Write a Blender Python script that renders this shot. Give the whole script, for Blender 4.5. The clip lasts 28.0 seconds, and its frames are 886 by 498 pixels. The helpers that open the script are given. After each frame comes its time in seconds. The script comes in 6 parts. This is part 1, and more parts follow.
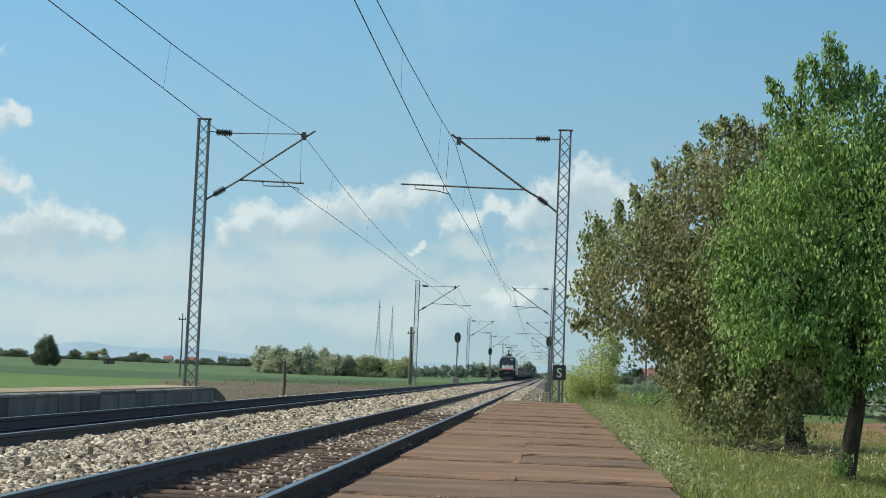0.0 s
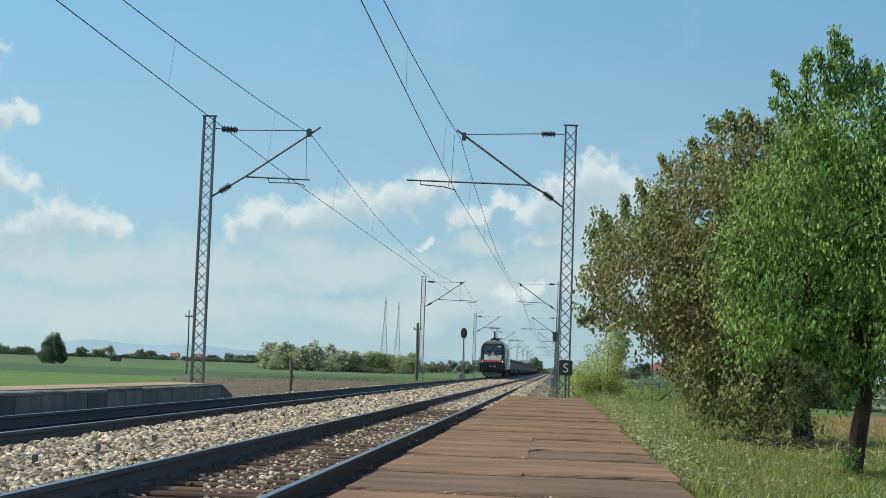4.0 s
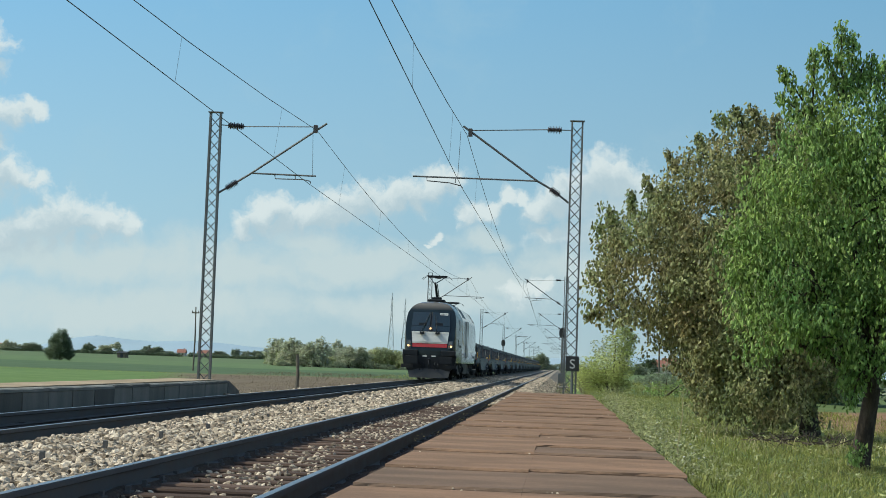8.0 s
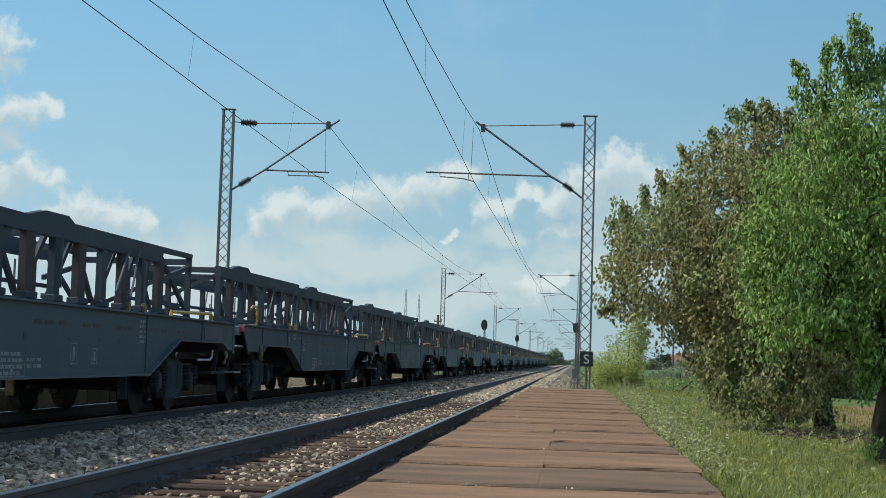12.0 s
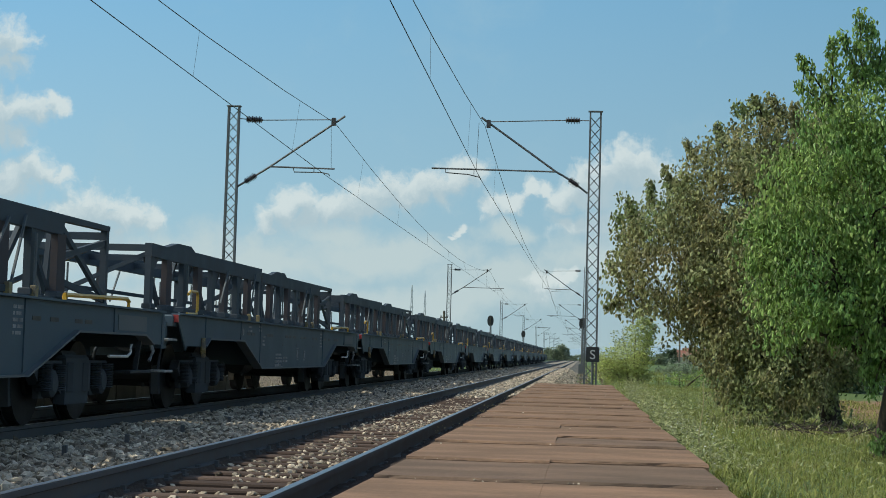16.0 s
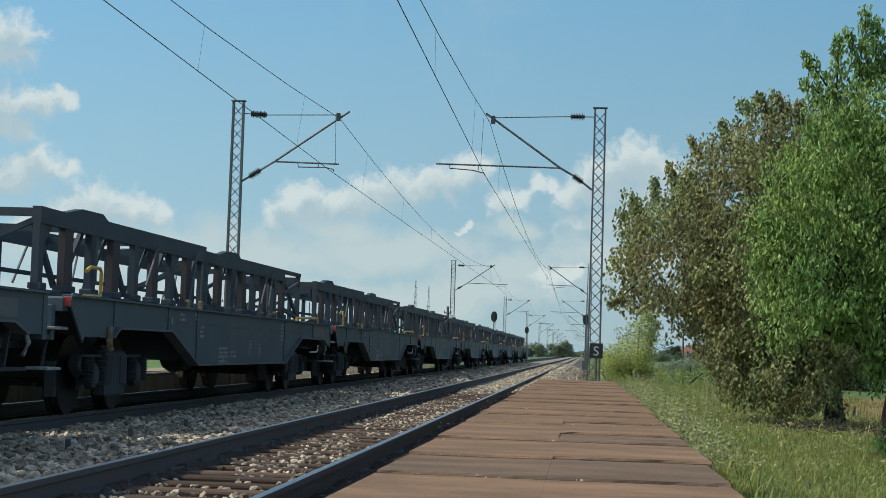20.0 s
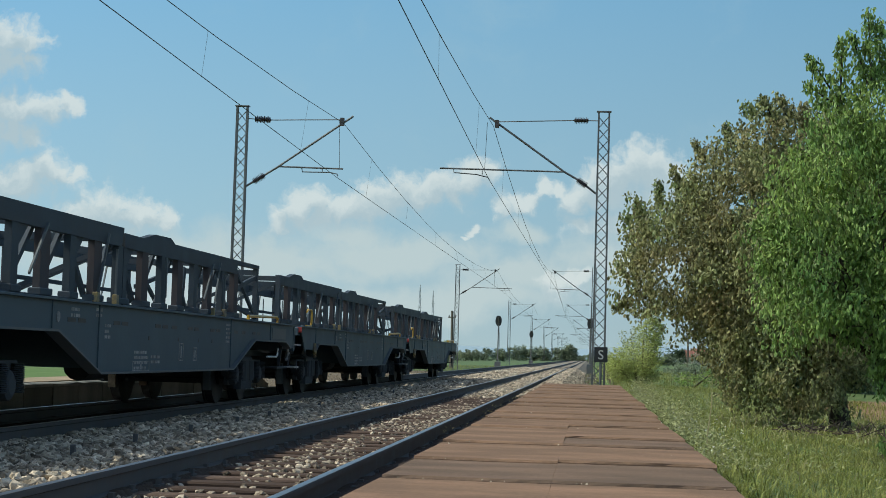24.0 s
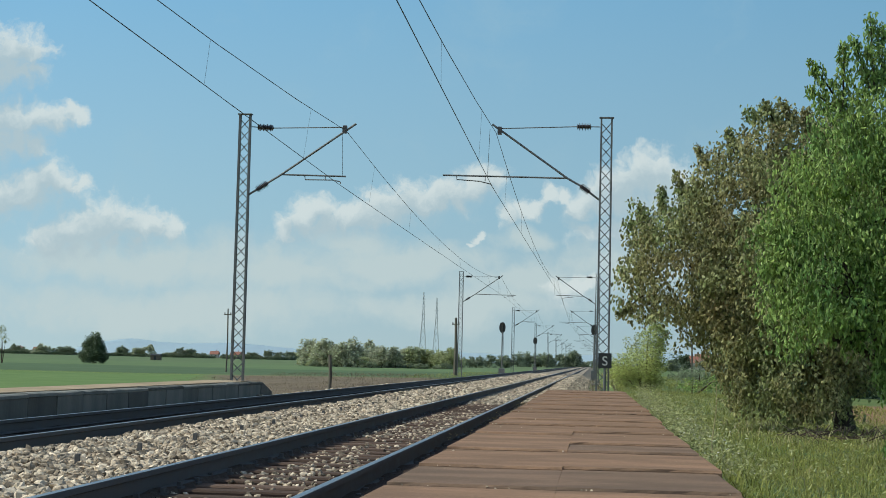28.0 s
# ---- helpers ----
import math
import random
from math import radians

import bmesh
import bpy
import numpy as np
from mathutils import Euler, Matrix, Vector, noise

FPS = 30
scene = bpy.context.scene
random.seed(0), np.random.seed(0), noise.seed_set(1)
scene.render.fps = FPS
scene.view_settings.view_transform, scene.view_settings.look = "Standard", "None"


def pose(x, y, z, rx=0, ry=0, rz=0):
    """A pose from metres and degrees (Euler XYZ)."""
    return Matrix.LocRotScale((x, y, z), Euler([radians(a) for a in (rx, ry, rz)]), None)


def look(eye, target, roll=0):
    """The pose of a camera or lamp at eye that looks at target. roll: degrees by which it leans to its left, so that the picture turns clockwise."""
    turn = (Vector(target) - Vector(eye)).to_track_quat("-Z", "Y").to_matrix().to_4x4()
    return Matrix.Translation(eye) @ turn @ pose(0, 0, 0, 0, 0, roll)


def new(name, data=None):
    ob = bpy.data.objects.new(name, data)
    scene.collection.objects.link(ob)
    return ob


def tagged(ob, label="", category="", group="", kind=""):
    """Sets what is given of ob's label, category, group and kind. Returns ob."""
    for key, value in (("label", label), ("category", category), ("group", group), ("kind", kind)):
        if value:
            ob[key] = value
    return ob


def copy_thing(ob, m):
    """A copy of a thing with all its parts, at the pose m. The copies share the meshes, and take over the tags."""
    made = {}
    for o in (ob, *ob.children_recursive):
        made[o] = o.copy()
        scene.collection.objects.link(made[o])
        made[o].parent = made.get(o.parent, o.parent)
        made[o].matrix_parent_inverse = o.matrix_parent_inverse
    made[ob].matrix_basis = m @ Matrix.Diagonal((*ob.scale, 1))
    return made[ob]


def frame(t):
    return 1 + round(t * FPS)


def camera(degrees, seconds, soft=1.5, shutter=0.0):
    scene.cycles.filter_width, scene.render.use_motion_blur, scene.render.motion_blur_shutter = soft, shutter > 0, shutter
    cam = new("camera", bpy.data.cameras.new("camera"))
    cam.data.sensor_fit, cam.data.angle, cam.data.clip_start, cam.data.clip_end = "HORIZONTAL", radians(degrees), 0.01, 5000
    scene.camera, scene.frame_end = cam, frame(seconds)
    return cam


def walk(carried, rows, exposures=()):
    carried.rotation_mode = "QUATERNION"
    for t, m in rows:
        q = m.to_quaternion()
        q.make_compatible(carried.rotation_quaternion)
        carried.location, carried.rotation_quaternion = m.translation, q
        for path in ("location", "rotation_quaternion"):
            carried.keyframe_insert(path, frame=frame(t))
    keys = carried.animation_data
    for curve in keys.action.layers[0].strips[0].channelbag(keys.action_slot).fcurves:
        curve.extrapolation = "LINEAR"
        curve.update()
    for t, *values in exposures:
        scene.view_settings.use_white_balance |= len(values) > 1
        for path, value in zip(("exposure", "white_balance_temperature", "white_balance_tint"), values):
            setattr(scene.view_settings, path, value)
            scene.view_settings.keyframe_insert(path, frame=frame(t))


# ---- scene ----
EYE_Z = 0.883          # above the rail tops, which lie at z = 0
TURNS = [
    (0.0, 94.298, -2.375, 3.637),
    (0.5, 94.285, -3.038, 3.643),
    (1.0, 94.267, -3.142, 3.667),
    (1.5, 94.250, -2.883, 3.704),
    (2.0, 94.222, -2.552, 3.759),
    (2.5, 94.210, -2.313, 3.799),
    (3.0, 94.191, -2.133, 3.820),
    (3.5, 94.162, -2.128, 3.846),
    (5.5, 94.098, -1.937, 4.000),
    (6.0, 94.077, -1.881, 4.033),
    (6.5, 94.057, -1.933, 4.054),
    (7.0, 94.037, -1.975, 4.060),
    (7.5, 94.027, -2.046, 4.066),
    (8.0, 93.998, -2.052, 4.097),
    (8.5, 93.976, -2.127, 4.118),
    (9.0, 93.956, -2.132, 4.125),
    (9.5, 93.940, -2.219, 4.136),
    (10.0, 93.913, -2.263, 4.145),
    (10.5, 93.893, -2.282, 4.184),
    (11.0, 93.879, -1.972, 4.362),
    (11.5, 93.853, -1.848, 4.495),
    (12.0, 93.834, -1.796, 4.582),
    (12.5, 93.812, -1.589, 4.627),
    (14.5, 93.745, -1.571, 4.746),
    (15.0, 93.716, -1.672, 4.757),
    (15.5, 93.703, -1.599, 4.777),
    (16.0, 93.687, -1.593, 4.802),
    (16.5, 93.676, -1.650, 4.818),
    (17.0, 93.652, -1.637, 4.846),
    (17.5, 93.639, -1.675, 4.847),
    (18.0, 93.615, -1.695, 4.874),
    (18.5, 93.598, -1.721, 4.875),
    (19.0, 93.580, -1.780, 4.897),
    (19.5, 93.563, -1.789, 4.909),
    (20.0, 93.533, -1.873, 4.922),
    (20.5, 93.525, -1.884, 4.939),
    (21.0, 93.503, -1.793, 4.973),
    (21.5, 93.487, -1.701, 4.991),
    (23.5, 93.572, -1.696, 5.057),
    (24.0, 93.680, -1.671, 5.084),
    (24.5, 93.702, -1.654, 5.093),
    (25.0, 93.688, -1.655, 5.107),
    (25.5, 93.679, -1.571, 5.136),
    (26.0, 93.775, -1.574, 5.147),
    (26.5, 93.877, -1.508, 5.167),
    (27.0, 93.869, -1.449, 5.186),
    (27.5, 93.867, -1.427, 5.212),
    (28.0, 93.921, -1.353, 5.223)]
BRIGHT_OVER_TIME = [(0.0, 0.17), (9.5, 0.16), (10.8, 0.12), (11.2, 0.20), (12.5, 0.10), (15.0, 0.05), (21.5, 0.04), (26.0, 0.03), (28.0, 0.03)]
cam = camera(30.26, 28.0, soft=0.7)
walk(cam, [(t, pose(0, 0, EYE_Z, rx, ry, rz)) for t, rx, ry, rz in TURNS],
     exposures=[(t, e, 6250, -1) for t, e in BRIGHT_OVER_TIME])

# ---------------------------------------------------------------- light
SUN = Vector((-0.67, -0.11, 0.70)).normalized()
world = bpy.data.worlds.new("sky")
scene.world = world
world.use_nodes = True
wn = world.node_tree
sky = wn.nodes.new("ShaderNodeTexSky")
sky.sky_type, sky.sun_disc = "NISHITA", False
sky.sun_elevation = math.asin(SUN.z)
sky.sun_rotation = math.atan2(SUN.x, SUN.y)
sky.air_density, sky.dust_density, sky.ozone_density = 1.0, 1.6, 1.0
back = wn.nodes["Background"]
wn.links.new(sky.outputs[0], back.inputs[0])
back.inputs[1].default_value = 0.15
lamp = bpy.data.lights.new("sun", "SUN")
lamp.energy, lamp.angle, lamp.color = 3.4, radians(0.6), (1.0, 0.92, 0.80)
sun = new("sun", lamp)
sun.matrix_world = look((0, 0, 60), Vector((0, 0, 60)) - SUN)


# ---------------------------------------------------------------- materials
def material(name, colour, rough=0.7, metal=0.0, second=None, scale=4.0, fine=60.0, amount=0.5, bump=0.2, depth=0.01,
             island=0.0, spec=0.5, coat=0.0, stretch=(1, 1, 1), glow=0.0, object_random=0.0):
    """A worn surface: two colours mixed by coarse and fine noise, relief, and an uneven gloss."""
    m = bpy.data.materials.new(name)
    m.use_nodes = True
    n, ln = m.node_tree.nodes, m.node_tree.links.new
    p = n["Principled BSDF"]
    co = n.new("ShaderNodeTexCoord")
    mp = n.new("ShaderNodeMapping")
    mp.inputs["Scale"].default_value = stretch
    ln(co.outputs["Object"], mp.inputs[0])
    big, small = n.new("ShaderNodeTexNoise"), n.new("ShaderNodeTexNoise")
    big.inputs["Scale"].default_value, big.inputs["Detail"].default_value = scale, 6
    small.inputs["Scale"].default_value, small.inputs["Detail"].default_value = fine, 4
    ln(mp.outputs[0], big.inputs["Vector"])
    ln(mp.outputs[0], small.inputs["Vector"])
    second = second or tuple(c * 0.6 for c in colour)
    add = n.new("ShaderNodeMath")
    add.operation = "MULTIPLY_ADD"
    ln(small.outputs[0], add.inputs[0])
    add.inputs[1].default_value = 0.45
    ln(big.outputs[0], add.inputs[2])
    rng = n.new("ShaderNodeMapRange")
    ln(add.outputs[0], rng.inputs[0])
    rng.inputs[1].default_value, rng.inputs[2].default_value = 0.50, 0.98
    rng.inputs[3].default_value, rng.inputs[4].default_value = 0.0, amount * 2
    mix = n.new("ShaderNodeMix")
    mix.data_type = "RGBA"
    ln(rng.outputs[0], mix.inputs[0])
    mix.inputs[6].default_value, mix.inputs[7].default_value = (*colour, 1), (*second, 1)
    out = mix.outputs[2]
    if island or object_random:
        hsv = n.new("ShaderNodeHueSaturation")
        if island:
            g = n.new("ShaderNodeNewGeometry")
            rnd = g.outputs["Random Per Island"]
        else:
            g = n.new("ShaderNodeObjectInfo")
            rnd = g.outputs["Random"]
        r2 = n.new("ShaderNodeMapRange")
        ln(rnd, r2.inputs[0])
        k = island or object_random
        r2.inputs[3].default_value, r2.inputs[4].default_value = 1 - k, 1 + k
        ln(r2.outputs[0], hsv.inputs["Value"])
        ln(out, hsv.inputs["Color"])
        out = hsv.outputs[0]
    ln(out, p.inputs["Base Color"])
    rr = n.new("ShaderNodeMapRange")
    ln(add.outputs[0], rr.inputs[0])
    rr.inputs[1].default_value, rr.inputs[2].default_value = 0.45, 1.0
    rr.inputs[3].default_value, rr.inputs[4].default_value = max(0.03, rough * 0.8), min(1.0, rough * 1.2)
    ln(rr.outputs[0], p.inputs["Roughness"])
    p.inputs["Metallic"].default_value = metal
    p.inputs["Specular IOR Level"].default_value = spec
    p.inputs["Coat Weight"].default_value = coat
    p.inputs["Coat Roughness"].default_value = 0.08
    if bump:
        b = n.new("ShaderNodeBump")
        b.inputs["Strength"].default_value, b.inputs["Distance"].default_value = bump, depth
        ln(add.outputs[0], b.inputs["Height"])
        ln(b.outputs[0], p.inputs["Normal"])
    if glow:
        p.inputs["Emission Color"].default_value = (*colour, 1)
        p.inputs["Emission Strength"].default_value = glow
    return m


def leaf_material(name, colour, second, island=0.45, through_light=0.35):
    m = material(name, colour, 0.45, second=second, scale=1.4, fine=9, amount=0.5, bump=0, island=island, spec=0.25)
    n, ln = m.node_tree.nodes, m.node_tree.links.new
    p = n["Principled BSDF"]
    tr = n.new("ShaderNodeBsdfTranslucent")
    mx = n.new("ShaderNodeMixShader")
    mx.inputs[0].default_value = through_light
    ln(p.inputs["Base Color"].links[0].from_socket, tr.inputs[0])
    ln(p.outputs[0], mx.inputs[1])
    ln(tr.outputs[0], mx.inputs[2])
    ln(mx.outputs[0], n["Material Output"].inputs[0])
    return m


RUST = material("rusted rail steel", (0.100, 0.106, 0.110), 0.75, 0.0, (0.128, 0.118, 0.108), 3, 40, 0.5, 0.3, 0.004, spec=0.1)
BRIGHT = material("polished rail head", (0.33, 0.33, 0.33), 0.36, 1.0, (0.30, 0.30, 0.31), 6, 80, 0.4, 0.05, 0.001)
SLEEPER = material("weathered oak sleeper", (0.068, 0.046, 0.036), 0.85, 0, (0.130, 0.088, 0.066), 3, 60, 0.6, 0.5, 0.008, stretch=(0.5, 4, 4), object_random=0.3, spec=0.1)
OLDSLEEPER = material("near-black sleeper", (0.032, 0.029, 0.027), 0.85, 0, (0.060, 0.050, 0.043), 3, 60, 0.6, 0.5, 0.008, stretch=(0.5, 4, 4), object_random=0.3, spec=0.1)
STONE = material("limestone ballast", (0.57, 0.485, 0.37), 0.9, 0, (0.22, 0.17, 0.12), 5, 50, 0.6, 0.3, 0.006, island=0.65, spec=0.1)
BALLAST = material("ballast bed", (0.42, 0.37, 0.295), 0.95, 0, (0.22, 0.185, 0.145), 14, 60, 0.9, 1.0, 0.04, spec=0.1)
SLAB = material("rust-stained concrete slab", (0.290, 0.176, 0.110), 0.9, 0, (0.182, 0.117, 0.078), 2.6, 60, 0.75, 1.0, 0.012, stretch=(0.55, 1.1, 1), object_random=0.02, spec=0.1)
GREYSLAB = material("grey worn concrete slab", (0.222, 0.142, 0.096), 0.9, 0, (0.138, 0.097, 0.070), 2.6, 60, 0.75, 1.0, 0.012, stretch=(0.55, 1.1, 1), object_random=0.02, spec=0.1)
SOIL = material("dark joint soil", (0.018, 0.014, 0.011), 0.95, 0, (0.03, 0.025, 0.018), 6, 60, 0.6, 0.5, 0.01, spec=0.1)


def stain_and_shade(m, axes, colour):
    """Oil and rust dust brown the bed between the rails; some bands are painted-in shade."""
    n, ln = m.node_tree.nodes, m.node_tree.links.new
    p = n["Principled BSDF"]
    src = p.inputs["Base Color"].links[0].from_socket
    geo, sep = n.new("ShaderNodeNewGeometry"), n.new("ShaderNodeSeparateXYZ")
    ln(geo.outputs["Position"], sep.inputs[0])
    for a, inner, outer, last in axes:
        d, ab, r = n.new("ShaderNodeMath"), n.new("ShaderNodeMath"), n.new("ShaderNodeMapRange")
        d.operation, ab.operation = "SUBTRACT", "ABSOLUTE"
        d.inputs[1].default_value = a
        ln(sep.outputs[0], d.inputs[0])
        ln(d.outputs[0], ab.inputs[0])
        ln(ab.outputs[0], r.inputs[0])
        r.inputs[1].default_value, r.inputs[2].default_value = outer, inner
        r.inputs[4].default_value = 0.88
        far = n.new("ShaderNodeMapRange")
        ln(sep.outputs[1], far.inputs[0])
        far.inputs[1].default_value, far.inputs[2].default_value = last + 4, last
        both = n.new("ShaderNodeMath")
        both.operation = "MULTIPLY"
        ln(r.outputs[0], both.inputs[0])
        ln(far.outputs[0], both.inputs[1])
        x = n.new("ShaderNodeMix")
        x.data_type = "RGBA"
        ln(both.outputs[0], x.inputs[0])
        ln(src, x.inputs[6])
        x.inputs[7].default_value = (*colour, 1)
        src = x.outputs[2]
    ln(src, p.inputs["Base Color"])


# brown between the near rails; the second band darkens the bed beside the platform
stain_and_shade(BALLAST, ((-2.617, 0.85, 1.25, 43), (-1.35, 0.40, 0.55, 41)), (0.060, 0.042, 0.033))
# near-black far track bed; its outer edge paints in the rail's shade
stain_and_shade(BALLAST, ((-6.728, 1.0, 1.22, 120),), (0.026, 0.024, 0.024))
CONCRETE = material("weathered concrete", (0.32, 0.30, 0.275), 0.9, 0, (0.17, 0.16, 0.15), 1.6, 40, 0.6, 0.35, 0.006, object_random=0.22, spec=0.1)
WALLDARK = material("blackened platform wall concrete", (0.138, 0.143, 0.128), 0.92, 0, (0.22, 0.215, 0.19), 1.4, 30, 0.55, 0.5, 0.01, stretch=(1, 1.6, 0.5), object_random=0.3, spec=0.1)
SANDTOP = material("sandy platform surface", (0.40, 0.31, 0.21), 0.95, 0, (0.27, 0.21, 0.14), 0.8, 30, 0.6, 0.4, 0.01, spec=0.1)
MAST = material("painted mast steel", (0.105, 0.115, 0.122), 0.6, 0.2, (0.155, 0.148, 0.138), 3, 40, 0.5, 0.1, 0.002)
PYLON = material("galvanised pylon steel", (0.50, 0.53, 0.55), 0.6, 0.2, (0.28, 0.30, 0.31), 0.5, 8, 0.5, 0)
WIRE = material("weathered copper wire", (0.045, 0.050, 0.055), 0.55, 0.5, (0.06, 0.06, 0.05), 2, 30, 0.4, 0)
INSUL = material("brown porcelain insulator", (0.055, 0.042, 0.04), 0.25, 0, (0.04, 0.035, 0.035), 5, 50, 0.3, 0)
BLACK = material("black signal enamel", (0.018, 0.019, 0.02), 0.5, 0, (0.03, 0.03, 0.03), 4, 40, 0.4, 0)
WHITE = material("white paint", (0.62, 0.62, 0.60), 0.5, 0, (0.42, 0.41, 0.38), 3, 40, 0.4, 0.05, 0.001)
WOOD = material("grey weathered post", (0.16, 0.145, 0.115), 0.85, 0, (0.09, 0.08, 0.065), 5, 60, 0.6, 0.4, 0.006, stretch=(3, 3, 0.4), spec=0.1)
PAINT = material("black loco paint", (0.018, 0.027, 0.032), 0.10, 0, (0.024, 0.033, 0.036), 1.5, 30, 0.5, 0.01, 0.001, spec=0.18)
CABPAINT = material("dull black cab paint", (0.006, 0.013, 0.018), 0.22, 0, (0.010, 0.019, 0.024), 1.5, 30, 0.4, 0.02, 0.001, spec=0.4)


def dust_above(m, z0, z1, colour):
    """Brake dust settled on the upper surface."""
    n, ln = m.node_tree.nodes, m.node_tree.links.new
    p = n["Principled BSDF"]
    src = p.inputs["Base Color"].links[0].from_socket
    co, sep, r, x = n.new("ShaderNodeTexCoord"), n.new("ShaderNodeSeparateXYZ"), n.new("ShaderNodeMapRange"), n.new("ShaderNodeMix")
    ln(co.outputs["Object"], sep.inputs[0])
    ln(sep.outputs[2], r.inputs[0])
    r.inputs[1].default_value, r.inputs[2].default_value, r.inputs[4].default_value = z0, z1, 0.9
    x.data_type = "RGBA"
    ln(r.outputs[0], x.inputs[0])
    ln(src, x.inputs[6])
    x.inputs[7].default_value = (*colour, 1)
    ln(x.outputs[2], p.inputs["Base Color"])


dust_above(CABPAINT, 3.62, 3.88, (0.135, 0.122, 0.104))
ROOFGREY = material("dusty dark roof paint", (0.075, 0.072, 0.068), 0.6, 0, (0.045, 0.044, 0.042), 2, 30, 0.5, 0.05, 0.002)
SILVER = material("silver front paint", (0.62, 0.62, 0.58), 0.4, 0.1, (0.45, 0.44, 0.40), 2, 40, 0.4, 0.02, 0.001)
RED = material("red front band", (0.42, 0.03, 0.035), 0.4, 0, (0.3, 0.03, 0.03), 3, 40, 0.3, 0)
DECAL = material("glossy yellow decal", (0.30, 0.19, 0.02), 0.10, 0, (0.25, 0.16, 0.02), 3, 40, 0.4, 0, spec=0.2)
CHASSIS = material("black loco chassis", (0.011, 0.014, 0.018), 0.6, 0, (0.022, 0.024, 0.027), 2, 40, 0.6, 0.15, 0.004, spec=0.2)
PLOUGH = material("scuffed grey plough steel", (0.028, 0.030, 0.033), 0.6, 0, (0.055, 0.055, 0.055), 3, 30, 0.6, 0.1, 0.003)
YELLOW = material("yellow paint", (0.66, 0.36, 0.03), 0.4, 0, (0.45, 0.28, 0.03), 3, 40, 0.4, 0)
LOCOGLASS = material("dark cab glass", (0.004, 0.012, 0.014), 0.05, 0, (0.008, 0.020, 0.023), 1, 20, 0.3, 0, spec=1.0, coat=0.4)
SIDEGLASS = material("dull side glass", (0.012, 0.014, 0.016), 0.25, 0, (0.02, 0.022, 0.024), 1, 20, 0.3, 0, spec=0.2)
# lightened beyond soot: the veil of haze over dark parts is in this colour
UNDER = material("sooty underframe steel", (0.030, 0.036, 0.043), 0.7, 0, (0.052, 0.055, 0.059), 2, 40, 0.6, 0.2, 0.004, spec=0.15)
WHEEL = material("greasy black wheel steel", (0.015, 0.018, 0.021), 0.6, 0, (0.028, 0.028, 0.028), 3, 40, 0.6, 0.1, 0.003, spec=0.2)
# pale bluish so that the shaded bogies look veiled by haze
BOGIE = material("haze-lifted bogie steel", (0.052, 0.064, 0.076), 0.8, 0, (0.074, 0.080, 0.086), 2, 40, 0.6, 0.2, 0.004, spec=0.15)
RUSTPOST = material("browned rack post", (0.058, 0.058, 0.066), 0.75, 0, (0.086, 0.068, 0.066), 2.5, 40, 0.6, 0.1, 0.003, spec=0.2)
# wagon and rack: blue of skylight and haze mixed into the steel colour
WAGON = material("dark wagon steel", (0.058, 0.092, 0.117), 0.6, 0, (0.088, 0.113, 0.130), 1.6, 35, 0.55, 0.1, 0.003, spec=0.25)
RACK = material("dark rack steel", (0.038, 0.056, 0.075), 0.65, 0, (0.062, 0.070, 0.080), 2.5, 40, 0.6, 0.1, 0.003, spec=0.25)
LAMPGLOW = material("lit headlamp", (1.0, 0.56, 0.24), 0.2, 0, (1.0, 0.56, 0.24), 2, 20, 0.1, 0, glow=1.6)
LENS = material("dull lamp lens", (0.16, 0.17, 0.17), 0.15, 0, (0.10, 0.11, 0.11), 6, 40, 0.4, 0)
REDLAMP = material("red marker plate", (0.50, 0.06, 0.05), 0.5, 0, (0.4, 0.05, 0.04), 4, 40, 0.3, 0)
BARK = material("rough brown bark", (0.10, 0.078, 0.06), 0.9, 0, (0.045, 0.036, 0.03), 8, 60, 0.7, 0.8, 0.012, stretch=(2, 2, 0.5), spec=0.1)
LEAF_A = leaf_material("bronze-green leaves", (0.240, 0.295, 0.120), (0.360, 0.295, 0.148), 0.6, 0.38)
LEAF_B = leaf_material("fresh green leaves", (0.150, 0.262, 0.080), (0.345, 0.430, 0.125), 0.6, 0.40)
LEAF_W = leaf_material("pale weed leaves", (0.39, 0.385, 0.195), (0.315, 0.35, 0.135), 0.4)
LEAF_Y = leaf_material("yellow-green leaves", (0.52, 0.55, 0.20), (0.42, 0.47, 0.18), 0.4, 0.5)
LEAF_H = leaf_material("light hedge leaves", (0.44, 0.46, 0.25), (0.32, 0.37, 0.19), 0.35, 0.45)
# paled and greyed: some distance haze is put into this leaf colour
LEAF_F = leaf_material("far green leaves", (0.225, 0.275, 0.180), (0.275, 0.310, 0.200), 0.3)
LEAF_D = leaf_material("dark green leaves", (0.115, 0.160, 0.095), (0.150, 0.195, 0.110), 0.35)
# brightened leaf colour that also carries the haze over the far bushes
LEAF_P = leaf_material("pale far bush leaves", (0.52, 0.52, 0.40), (0.36, 0.41, 0.25), 0.35, 0.45)
GRASS = leaf_material("meadow grass", (0.212, 0.246, 0.058), (0.300, 0.285, 0.092), 0.45, 0.4)
DRYGRASS = leaf_material("dry roadside grass", (0.165, 0.125, 0.080), (0.16, 0.14, 0.078), 0.35, 0.3)
STRAW = leaf_material("dry straw", (0.42, 0.36, 0.20), (0.34, 0.31, 0.15), 0.35, 0.3)
BLOOM = material("small white flowers", (0.55, 0.55, 0.48), 0.8, 0, (0.4, 0.42, 0.33), 8, 50, 0.4, 0)
TILE = material("red roof tiles", (0.27, 0.11, 0.075), 0.85, 0, (0.20, 0.095, 0.07), 2, 20, 0.5, 0)
